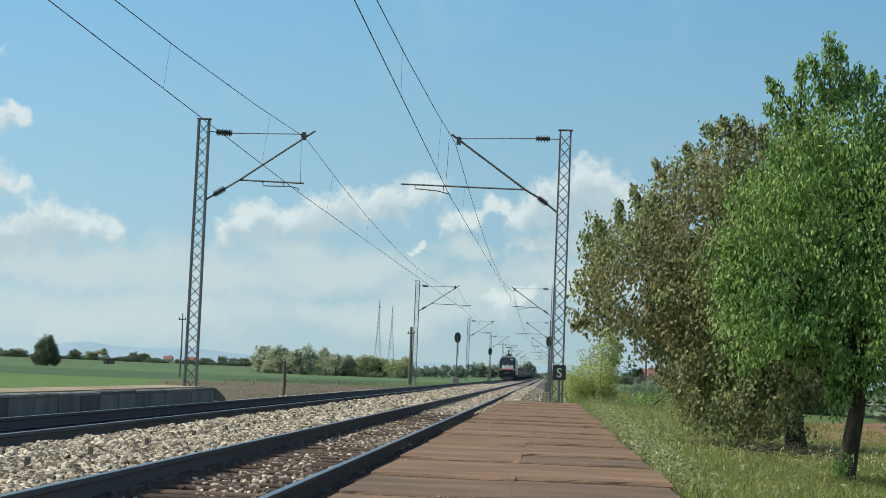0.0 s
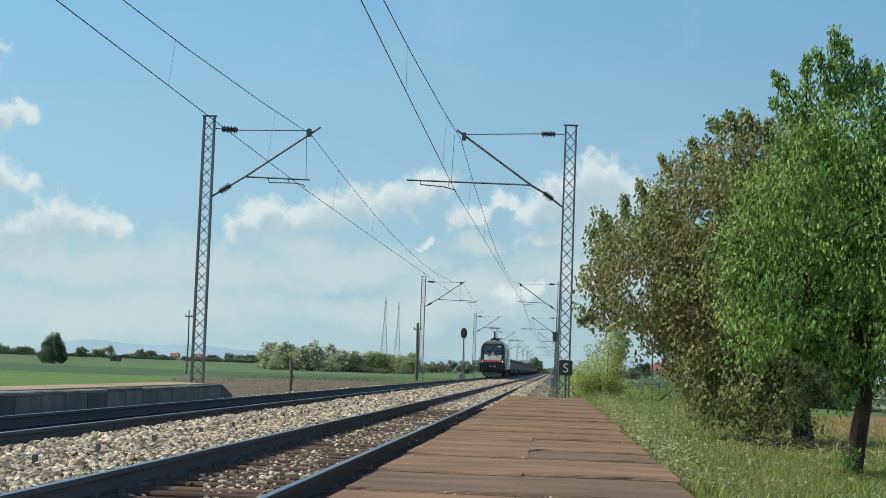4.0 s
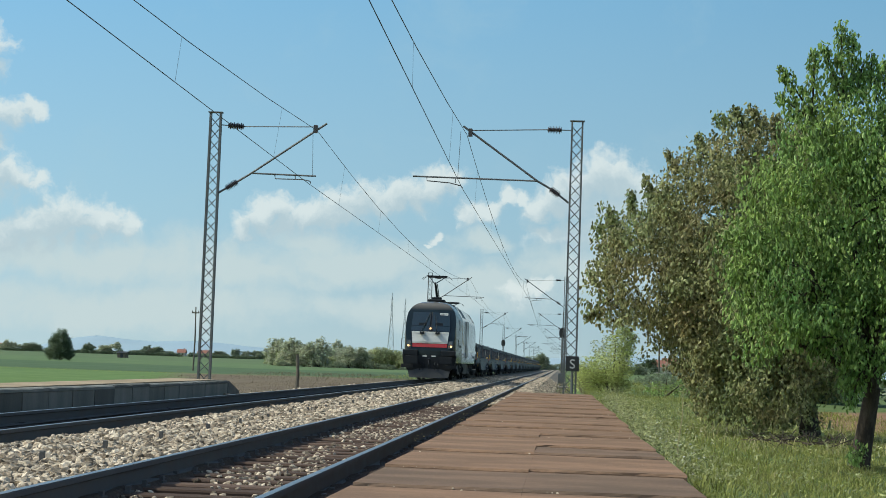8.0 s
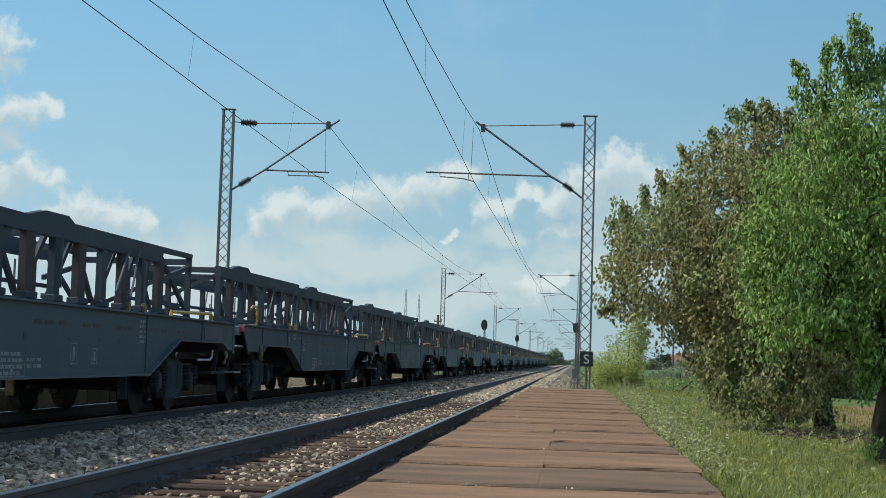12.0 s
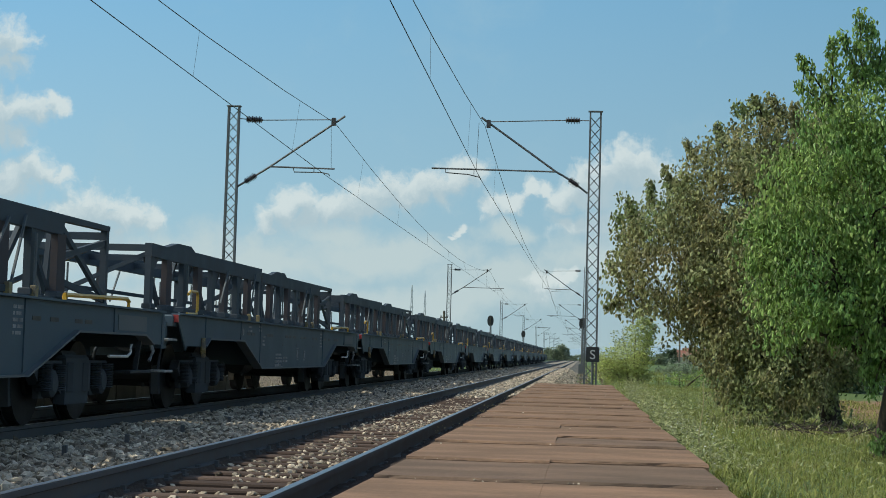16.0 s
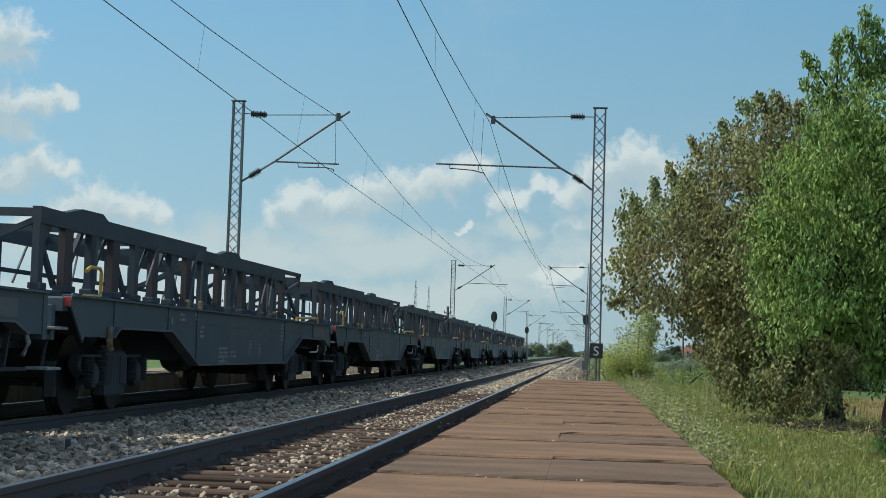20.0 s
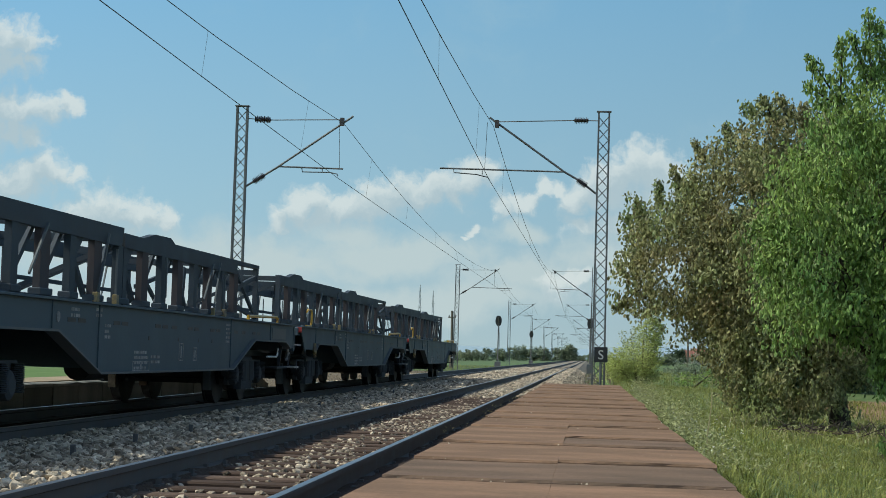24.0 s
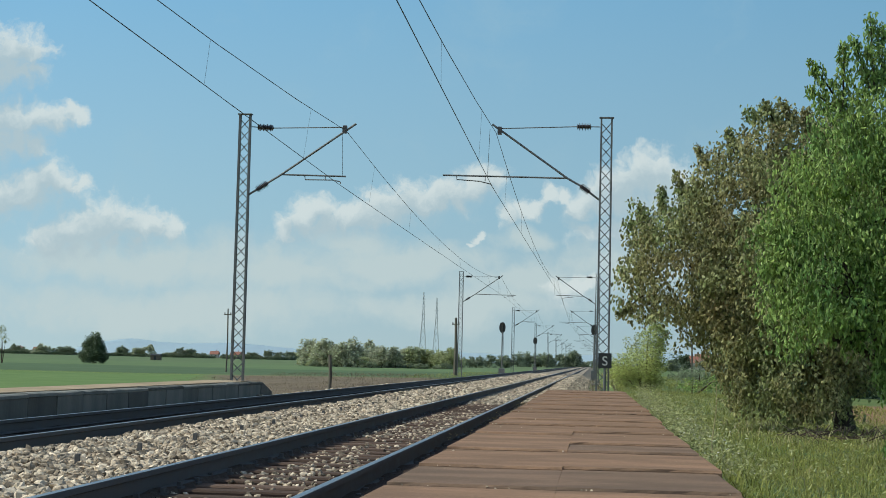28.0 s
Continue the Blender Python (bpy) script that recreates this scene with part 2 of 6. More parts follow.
PLASTER = material("pale house plaster", (0.50, 0.46, 0.40), 0.9, 0, (0.38, 0.35, 0.31), 1, 12, 0.5, 0)


# ---------------------------------------------------------------- mesh building
class Form:
    """Collects vertices and faces of one mesh."""

    def __init__(self):
        self.v, self.f = [], []

    def box(self, x0, x1, y0, y1, z0, z1, chamfer=0.0):
        b = len(self.v)
        c = chamfer
        if not c:
            self.v += [(x, y, z) for z in (z0, z1) for y in (y0, y1) for x in (x0, x1)]
            for q in ((0, 2, 3, 1), (4, 5, 7, 6), (0, 1, 5, 4), (2, 6, 7, 3), (0, 4, 6, 2), (1, 3, 7, 5)):
                self.f.append(tuple(b + i for i in q))
        else:
            ring = ((x0, y0), (x1, y0), (x1, y1), (x0, y1))
            inner = ((x0 + c, y0 + c), (x1 - c, y0 + c), (x1 - c, y1 - c), (x0 + c, y1 - c))
            self.v += [(*p, z0) for p in ring] + [(*p, z1 - c) for p in ring] + [(*p, z1) for p in inner]
            self.f.append((b + 3, b + 2, b + 1, b))
            for k in (0, 4):
                for i in range(4):
                    j = (i + 1) % 4
                    self.f.append((b + k + i, b + k + j, b + k + 4 + j, b + k + 4 + i))
            self.f.append((b + 8, b + 9, b + 10, b + 11))
        return self

    def rings(self, rings, closed=True, caps=True):
        b, n = len(self.v), len(rings[0])
        for r in rings:
            self.v += [tuple(p) for p in r]
        for k in range(len(rings) - 1):
            for i in range(n if closed else n - 1):
                j = (i + 1) % n
                self.f.append((b + k * n + i, b + k * n + j, b + (k + 1) * n + j, b + (k + 1) * n + i))
        if caps and closed:
            self.f.append(tuple(b + i for i in reversed(range(n))))
            self.f.append(tuple(b + (len(rings) - 1) * n + i for i in range(n)))
        return self

    def tube(self, pts, radii, n=8, caps=True):
        pts = [Vector(p) for p in pts]
        if isinstance(radii, (int, float)):
            radii = [radii] * len(pts)
        rings = []
        for i, p in enumerate(pts):
            d = (pts[min(i + 1, len(pts) - 1)] - pts[max(i - 1, 0)]).normalized()
            up = Vector((0, 0, 1)) if abs(d.z) < 0.9 else Vector((1, 0, 0))
            a = d.cross(up).normalized()
            c = a.cross(d)
            rings.append([p + radii[i] * (math.cos(2 * math.pi * k / n) * a + math.sin(2 * math.pi * k / n) * c) for k in range(n)])
        return self.rings(rings, True, caps)

    def beam(self, p, q, w, h, up=(0, 0, 1)):
        p, q = Vector(p), Vector(q)
        d = (q - p).normalized()
        up = Vector(up)
        if abs(d.dot(up)) > 0.95:
            up = Vector((0, 1, 0))
        a = d.cross(up).normalized() * (w / 2)
        c = a.normalized().cross(d) * (h / 2)
        return self.rings([[e - a - c, e + a - c, e + a + c, e - a + c] for e in (p, q)])

    def prism(self, outline, axis, lo, hi):
        """An outline of (a, b) drawn along axis x or y: for x they are (y, z), for y they are (x, z)."""
        put = (lambda s, a, b: (s, a, b)) if axis == "x" else (lambda s, a, b: (a, s, b))
        return self.rings([[put(s, *p) for p in outline] for s in (lo, hi)])

    def disc(self, centre, axis, r, thick, n=20):
        c, d = Vector(centre), Vector(axis).normalized() * (thick / 2)
        return self.tube([c - d, c + d], r, n)

    def mesh(self, name):
        me = bpy.data.meshes.new(name)
        me.from_pydata(self.v, [], self.f)
        return me


def part(name, form, mat, parent=None, label="", smooth=False, m=None):
    """Links a form (or a finished mesh) as ONE mesh object under a thing or a part."""
    me = form if isinstance(form, bpy.types.Mesh) else form.mesh(name)
    if mat and not me.materials:
        me.materials.append(mat)
    if not isinstance(form, bpy.types.Mesh):
        bm = bmesh.new()
        bm.from_mesh(me)
        if len(bm.faces) < 60000:
            bmesh.ops.recalc_face_normals(bm, faces=bm.faces)
        bm.to_mesh(me)
        bm.free()
        if smooth:
            me.shade_smooth()
            me.set_sharp_from_angle(angle=radians(38))
    ob = new(name, me)
    ob.parent = parent
    if m is not None:
        ob.matrix_basis = m
    return tagged(ob, label)


def thing(name, label, category, group="", kind="", at=(0, 0, 0)):
    ob = new(name)
    ob.empty_display_size = 0.2
    ob.location = at
    return tagged(ob, label, category, group, kind)


def raw_mesh(name, verts, faces, mat):
    """A large mesh from numpy arrays of equal faces."""
    me = bpy.data.meshes.new(name)
    n, k = faces.shape
    me.vertices.add(len(verts))
    me.vertices.foreach_set("co", np.asarray(verts, np.float32).ravel())
    me.loops.add(n * k)
    me.loops.foreach_set("vertex_index", faces.astype(np.int32).ravel())
    me.polygons.add(n)
    me.polygons.foreach_set("loop_start", np.arange(0, n * k, k, dtype=np.int32))
    me.update(calc_edges=True)
    me.shade_flat()
    me.materials.append(mat)
    return me


RNG = np.random.default_rng(7)
AXIS_1, AXIS_2 = -2.617, -6.728        # the two tracks run along y
HALF = 0.7535                          # rail centre from the track's axis

# ---------------------------------------------------------------- ground
def ground_height(x, y):
    if x > 0.7:
        return 0.05 - 0.04 * min(max(x - 0.7, 0), 3) + 0.05 * math.sin(x * 0.9 + 1.0) * math.sin(y * 0.23) if x < 60 and y < 200 else -0.1
    if x < -9:
        return -0.35 - 0.25 * min(1, (-9 - x) / 25)
    return -0.62


def ground_material():
    m = material("fields and meadow", (0.075, 0.135, 0.035), 0.95, 0, (0.11, 0.15, 0.05), 0.05, 2.5, 0.6, 0.4, 0.05, spec=0.1)
    n, ln = m.node_tree.nodes, m.node_tree.links.new
    p = n["Principled BSDF"]
    base = p.inputs["Base Color"].links[0].from_socket
    geo = n.new("ShaderNodeNewGeometry")
    sep = n.new("ShaderNodeSeparateXYZ")
    wob = n.new("ShaderNodeTexNoise")
    wob.inputs["Scale"].default_value = 0.25
    wob.inputs["Detail"].default_value = 5
    ln(geo.outputs["Position"], wob.inputs["Vector"])
    ln(geo.outputs["Position"], sep.inputs[0])

    def edge(sock, a, b, wobble):
        s = n.new("ShaderNodeMath")
        s.operation = "MULTIPLY_ADD"
        ln(wob.outputs[0], s.inputs[0])
        s.inputs[1].default_value = wobble
        ln(sock, s.inputs[2])
        r = n.new("ShaderNodeMapRange")
        ln(s.outputs[0], r.inputs[0])
        r.inputs[1].default_value, r.inputs[2].default_value = a + wobble / 2, b + wobble / 2
        return r.outputs[0]

    def times(a, b):
        s = n.new("ShaderNodeMath")
        s.operation = "MULTIPLY"
        ln(a, s.inputs[0])
        ln(b, s.inputs[1])
        return s.outputs[0]

    def over(under, colours, fac, scale):
        t = n.new("ShaderNodeTexNoise")
        t.inputs["Scale"].default_value = scale
        t.inputs["Detail"].default_value = 8
        ln(geo.outputs["Position"], t.inputs["Vector"])
        ramp = n.new("ShaderNodeValToRGB")
        ramp.color_ramp.elements[0].position, ramp.color_ramp.elements[1].position = 0.35, 0.68
        ramp.color_ramp.elements[0].color, ramp.color_ramp.elements[1].color = (*colours[0], 1), (*colours[1], 1)
        ln(t.outputs[0], ramp.inputs[0])
        x = n.new("ShaderNodeMix")
        x.data_type = "RGBA"
        ln(fac, x.inputs[0])
        ln(under, x.inputs[6])
        ln(ramp.outputs[0], x.inputs[7])
        return x.outputs[2]

    X, Y = sep.outputs[0], sep.outputs[1]
    c = base
    # young bright crop up to the field road, darker crop beyond, a pale strip, then far meadows
    c = over(c, ((0.066, 0.106, 0.050), (0.086, 0.126, 0.062)), edge(Y, 124, 128, 6), 0.4)
    c = over(c, ((0.092, 0.142, 0.060), (0.125, 0.172, 0.078)), edge(Y, 200, 215, 20), 0.2)
    c = over(c, ((0.085, 0.130, 0.058), (0.125, 0.160, 0.080)), edge(Y, 330, 345, 30), 0.06)
    near = times(edge(Y, 129, 123, 6), edge(X, -14, -17, 3))
    c = over(c, ((0.098, 0.158, 0.046), (0.130, 0.192, 0.066)), near, 0.7)
    # dry bare strip beside the line
    slant = n.new("ShaderNodeMath")
    slant.operation = "MULTIPLY_ADD"
    ln(Y, slant.inputs[0])
    slant.inputs[1].default_value = 0.236
    ln(X, slant.inputs[2])
    strip = times(times(edge(slant.outputs[0], -1.2, 1.2, 2.5), edge(X, -6, -8, 0.5)), edge(Y, 128, 118, 12))
    c = over(c, ((0.115, 0.088, 0.060), (0.185, 0.148, 0.098)), strip, 0.9)
    # meadow on the platform's side
    c = over(c, ((0.075, 0.125, 0.040), (0.135, 0.165, 0.070)), edge(X, 0.2, 0.8, 0.2), 1.6)
    # ploughed plot behind the trees
    plot = times(times(edge(X, 4.6, 5.2, 0.8), edge(X, 40, 36, 3)), times(edge(Y, 27, 29, 2), edge(Y, 49, 47, 2)))
    c = over(c, ((0.19, 0.115, 0.075), (0.28, 0.18, 0.12)), plot, 1.1)
    ln(c, p.inputs["Base Color"])
    return m


def spread(stops):
    out = []
    for (a, b, step) in stops:
        out += list(np.arange(a, b, step))
    return out + [stops[-1][1]]


xs = spread([(-4500, -500, 400), (-500, -60, 40), (-60, -9, 3), (-9, 0.7, 9.7), (0.7, 12, 0.35), (12, 60, 6), (60, 500, 40), (500, 4500, 400)])
ys = spread([(-600, -20, 60), (-20, 60, 0.8), (60, 200, 7), (200, 1000, 80), (1000, 4700, 370)])
gv = np.array([(x, y, ground_height(x, y)) for y in ys for x in xs])
nx = len(xs)
gf = np.array([(j * nx + i, j * nx + i + 1, (j + 1) * nx + i + 1, (j + 1) * nx + i) for j in range(len(ys) - 1) for i in range(nx - 1)])
ground = new("ground", raw_mesh("ground", gv, gf, ground_material()))
tagged(ground, "flat green fields with a bare strip beside the railway", "ground", kind="structure")


# ---------------------------------------------------------------- railway
def rail_outline(x):
    s = [(-0.070, -0.172), (0.070, -0.172), (0.070, -0.161), (0.012, -0.148), (0.008, -0.05), (0.035, -0.038), (0.035, -0.004),
         (0.026, 0.0), (-0.026, 0.0), (-0.035, -0.004), (-0.035, -0.038), (-0.008, -0.05), (-0.012, -0.148), (-0.070, -0.161)]
    return [(x + a, b) for a, b in s]


def ballast_profile(x):
    """Height of the ballast bed across the line."""
    if x < -9.3:
        return -0.62
    if x < -8.3:
        return -0.62 + (x + 9.3) * 0.42
    if x < -1.0:
        d = min(abs(x - AXIS_1), abs(x - AXIS_2))
        inside = d < 0.68
        return (-0.258 if x > -4.6 else -0.195) if inside else -0.155 + 0.03 * math.sin((d - 0.7) * 2.2)
    return max(-0.62, -0.16 - (x + 1.0) * 0.62)


bx = list(np.arange(-9.4, 0.6, 0.1))
by = spread([(-20, 80, 0.5), (80, 300, 4), (300, 900, 30)])
bv = []
for y in by:
    for x in bx:
        bv.append((x, y, ballast_profile(x) + (0.075 if y > 44 and abs(x - AXIS_1) < 0.66 else 0) + 0.035 * noise.noise((x * 3, y * 1.5, 0)) + 0.02 * noise.noise((x * 9, y * 3, 4))))
nx = len(bx)
bf = np.array([(j * nx + i, j * nx + i + 1, (j + 1) * nx + i + 1, (j + 1) * nx + i) for j in range(len(by) - 1) for i in range(nx - 1)])
bed = new("ballast_bed", raw_mesh("ballast_bed", np.array(bv), bf, BALLAST))
tagged(bed, "pale crushed limestone ballast under both tracks", "ballast", kind="structure")


def stones(zones):
    """Broken stones scattered over the bed; zones of (x0, x1, y0, y1, per square metre, size, sink)."""
    ico = bmesh.new()
    bmesh.ops.create_icosphere(ico, subdivisions=1, radius=1.0)
    base = np.array([v.co[:] for v in ico.verts])
    tri = np.array([[v.index for v in f.verts] for f in ico.faces])
    ico.free()
    shapes = [base * RNG.uniform(0.55, 1.25, (len(base), 1)) for _ in range(14)]
    vs, fs, k = [], [], 0
    for x0, x1, y0, y1, dens, size, sink in zones:
        count = int((x1 - x0) * (y1 - y0) * dens)
        for _ in range(count):
            x, y = RNG.uniform(x0, x1), RNG.uniform(y0, y1)
            s = size * RNG.uniform(0.55, 1.35)
            a, b = RNG.uniform(0, 6.28), RNG.uniform(-0.7, 0.7)
            m = np.array(Euler((b, RNG.uniform(-0.7, 0.7), a)).to_matrix())
            v = (shapes[RNG.integers(14)] * np.array((1.3, 0.95, 0.72)) * s) @ m.T
            v += (x, y, ballast_profile(x) + sink * size + 0.012 * math.sin(x * 7 + y * 3) + RNG.uniform(-0.022, 0.020))
            vs.append(v)
            fs.append(tri + k)
            k += len(v)
    # stones lying in heaps in the gaps between the near track's sleepers
    for i in range(45):
        y0 = -20 + 0.6 * (46 + i) + 0.3
        for _ in range(95):
            x = RNG.uniform(-3.28, -1.96)
            if noise.noise((x * 1.7, y0 * 0.35, 9.0)) + RNG.uniform(-0.35, 0.35) < -0.14:
                continue
            s = 0.026 * RNG.uniform(0.6, 1.4)
            m = np.array(Euler((RNG.uniform(-0.7, 0.7), RNG.uniform(-0.7, 0.7), RNG.uniform(0, 6.28))).to_matrix())
            v = (shapes[RNG.integers(14)] * np.array((1.25, 1.0, 0.72)) * s) @ m.T
            v += (x, y0 + RNG.uniform(-0.14, 0.14), -0.212 + RNG.uniform(-0.02, 0.025))
            vs.append(v)
            fs.append(tri + k)
            k += len(v)
    return raw_mesh("ballast_stones", np.concatenate(vs), np.concatenate(fs), STONE)


loose = new("ballast_stones", stones([
    (-5.66, -3.45, 12, 24, 400, 0.037, 0.4), (-5.66, -3.45, 24, 42, 230, 0.044, 0.45), (-5.70, -3.45, 42, 90, 55, 0.065, 0.5),
    (-3.25, -1.98, 26, 42, 75, 0.034, 0.9), (-3.27, -1.96, 42, 75, 120, 0.045, 1.1), (-3.27, -1.96, 75, 150, 30, 0.07, 1.0), (-5.88, -3.45, 2, 12, 110, 0.05, 0.3), (-1.75, -0.2, 40, 80, 95, 0.05, 0.4), (-1.8, -0.3, 80, 150, 32, 0.075, 0.5), (-5.88, -3.45, 90, 150, 16, 0.09, 0.5),
    (-9.0, -7.55, 40, 80, 40, 0.05, 0.3)]))
tagged(loose, "loose pale broken limestone between and beside the rails", "ballast", kind="stuff")


def track(axis, first, count, timber):
    t = thing("railway_track", "railway track of dark steel rails on weathered timber sleepers", "railway track", "two parallel tracks", "structure")
    for side in (-1, 1):
        x = axis + side * HALF
        r = part("rail", Form().prism(rail_outline(x), "y", -25, 900), RUST, t)
        part("running_surface", Form().box(x - 0.024, x + 0.030, -25, 900, 0.0005, 0.003), BRIGHT, r, "bright worn running surface of the rail")
    sl = Form().box(-1.3, 1.3, -0.13, 0.13, -0.33, -0.186, 0.015).mesh("sleeper")
    clip = Form().box(-0.11, 0.11, -0.07, 0.07, -0.186, -0.168).box(-0.10, -0.065, -0.03, 0.03, -0.172, -0.130).box(0.065, 0.10, -0.03, 0.03, -0.172, -0.130).mesh("rail_clip")
    rest = Form()
    for i in range(1100):
        y = -20 + 0.6 * i
        if first <= y < first + count * 0.6:
            s = part("sleeper", sl, timber, t, m=pose(axis + RNG.uniform(-0.03, 0.03), y, RNG.uniform(-0.008, 0.004), 0, 0, RNG.uniform(-0.6, 0.6)))
            if y < 45 and axis > -4:
                for side in (-1, 1):
                    part("rail_clip", clip, RUST, s, m=pose(side * HALF, 0, 0))
        elif y < 300:
            rest.box(axis - 1.3, axis + 1.3, y - 0.13, y + 0.13, -0.33, -0.186)
    far = part("sleeper_row", rest, timber, t)
    tagged(far, "distant timber sleepers", kind="stuff")
    return t


track(AXIS_1, 5, 170, SLEEPER)
track(AXIS_2, 12, 70, OLDSLEEPER)

# ---------------------------------------------------------------- platforms
PLATFORM_Z = 0.267
# the slabs lie in two columns, close together, whose joints mostly meet; WORN ones are greyer
SEAM = -0.17
JOINTS = [8.14, 9.72, 11.70, 14.45, 16.60, 18.20, 20.90, 22.45, 25.0, 27.8, 30.8, 33.6, 36.1, 39.6]
INNER_JOINTS = [8.14, 9.80, 11.70, 12.85, 15.00, 16.60, 18.20, 20.90, 22.45, 25.0, 27.8, 30.8, 33.6, 36.1, 39.6]
WORN = (8.14,)


def slab(t, x0, x1, a, c):
    """One slab between the joints a and c, its edges crumbled and its top slightly uneven."""
    f, n = Form(), 13
    dz = 0.002 * math.sin(a * 5.1)
    gap = 0.018 + 0.045 * (abs(math.sin(a * 12.9898)) * 437.5 % 1.0)
    e0, e1 = (RNG.uniform(-0.012, 0.010), 0) if x0 < -0.5 else (0, RNG.uniform(-0.03, 0.03))
    skew = 0.016 * math.sin(a * 3.7)
    rows_ = []
    for k, (y, z) in enumerate(((a + gap, 0.13), (a + gap, PLATFORM_Z - 0.014), (a + gap + 0.014, PLATFORM_Z), (c - 0.03, PLATFORM_Z), (c - 0.012, PLATFORM_Z - 0.014), (c - 0.012, 0.13))):
        row = []
        for i in range(n):
            u = i / (n - 1)
            x = x0 + e0 + u * (x1 + e1 - x0 - e0)
            wob = 0.008 * noise.noise((x * 2.3, k * 0.7 + a, 1.0)) + 0.014 * noise.noise((x * 11, k * 0.7 + a, 2.0))
            zz = z + (dz + (0.010 if k < 3 else -0.005) + 0.002 * noise.noise((x * 2, y * 2, 3)) if z > 0.14 else 0)
            row.append((x, y + wob + skew * x, zz))
        rows_.append(row)
    f.rings(rows_, closed=False)
    for i in (0, n - 1):
        f.f.append(tuple(k * n + i for k in range(6)))
    part("slab", f, GREYSLAB if a in WORN or c == 12.85 else SLAB, t)


def right_platform():
    t = thing("platform", "low railway platform of rust-stained concrete slabs", "platform", kind="structure")
    part("retaining_wall", Form().box(-0.97, 0.70, -12, 39.5, -0.62, 0.12), CONCRETE, t, "stained concrete platform edge wall")
    part("bedding", Form().box(-0.92, 0.69, -11.9, 39.4, 0.12, PLATFORM_Z - 0.06), SOIL, t, "dark soil in the slab joints")
    before = [-12 + 1.68 * i for i in range(12)]
    for x0, x1, cuts in ((-1.025, SEAM - 0.0005, JOINTS), (SEAM + 0.0005, 0.746, INNER_JOINTS)):
        ys = before + cuts
        for a, c in zip(ys, ys[1:]):
            slab(t, x0, x1, a, c)
    return t


def left_platform():
    t = thing("platform", "low concrete platform with a sandy top across the tracks", "platform", kind="structure")
    x, end = -8.349, 41.0
    part("platform_surface", Form().prism([(-15, PLATFORM_Z + 0.01), (end - 0.3, PLATFORM_Z + 0.01), (end - 0.3, -0.6), (-15, -0.6)], "x", -9.62, x - 0.22), SANDTOP, t, "sandy trodden platform top")
    part("end_ramp", Form().prism([(end - 0.3, PLATFORM_Z + 0.01), (end + 1.3, -0.05), (end + 1.3, -0.6), (end - 0.3, -0.6)], "x", -9.62, x - 0.03), SANDTOP, t, "earth ramp at the platform's end")
    y = 4.0
    while y < end:
        w = min(1.32, end - y)
        z = PLATFORM_Z + RNG.uniform(-0.016, 0.006)
        f = Form().box(x - 0.13 + RNG.uniform(-0.015, 0.01), x + RNG.uniform(-0.012, 0.012), y + 0.018, y + w - 0.018, -0.6, z - 0.062, 0.012)
        part("wall_panel", f, WALLDARK, t)
        rag = []
        for i in range(9):
            yy = y + 0.004 + (w - 0.008) * i / 8
            d, e = 0.022 * noise.noise((yy * 3.1, 5.0, 0)), 0.020 * noise.noise((yy * 2.3, 9.0, 0))
            rag.append([(x - 0.24, yy, z - 0.06), (x + 0.010 + d, yy, z - 0.062), (x + 0.006 + d, yy, z - 0.018 + e), (x - 0.03 + d, yy, z + e), (x - 0.24, yy, z)])
        part("coping", Form().rings(rag), WALLDARK, t)
        y += w
    part("wall_panel", Form().prism([(end, -0.6), (end, PLATFORM_Z - 0.01), (end + 0.12, PLATFORM_Z - 0.02), (end + 1.45, -0.02), (end + 1.45, -0.6)], "x", x - 0.15, x), WALLDARK, t, "sloping concrete end panel")
    return t


right_platform()
left_platform()


def grit():
    """Small stones and crumbs of concrete lying on the slabs, most of them along the joints."""
    f = Form()
    for i in range(170):
        y = float(RNG.choice(JOINTS)) + RNG.normal(0, 0.05) if i % 3 else RNG.uniform(8, 39)
        x = RNG.uniform(-0.98, 0.70) if i % 4 else RNG.uniform(-1.0, -0.8)
        s = RNG.uniform(0.003, 0.008)
        z = PLATFORM_Z + 0.3 * s
        a = RNG.uniform(0, 3.0)
        ring = [(x + s * r * math.cos(a + k * 1.26), min(max(y, 7), 39.3) + s * r * math.sin(a + k * 1.26)) for k, r in enumerate(RNG.uniform(0.7, 1.3, 5))]
        f.rings([[(p, q, z - s * 0.5) for p, q in ring], [(x + (p - x) * 0.5, y + (q - y) * 0.5, z + s * 0.5) for p, q in ring]])
    tagged(part("grit", f, STONE), "small stones and crumbs scattered on the slabs", "grit", kind="stuff")


grit()

# ---------------------------------------------------------------- overhead line
SPAN, FIRST = 74.2, 42.7


def insulator(f, p, q):
    """Stacked sheds along the line from p to q."""
    p, q = Vector(p), Vector(q)
    pts, radii = [p], [0.022]
    for i in range(9):
        for d, r in ((0.22, 0.045), (0.34, 0.100 if i % 2 else 0.080), (0.66, 0.094 if i % 2 else 0.074), (0.80, 0.045)):
            pts.append(p.lerp(q, (i + d) / 9.2))
            radii.append(r)
    return f.tube(pts + [q], radii + [0.022], 12)


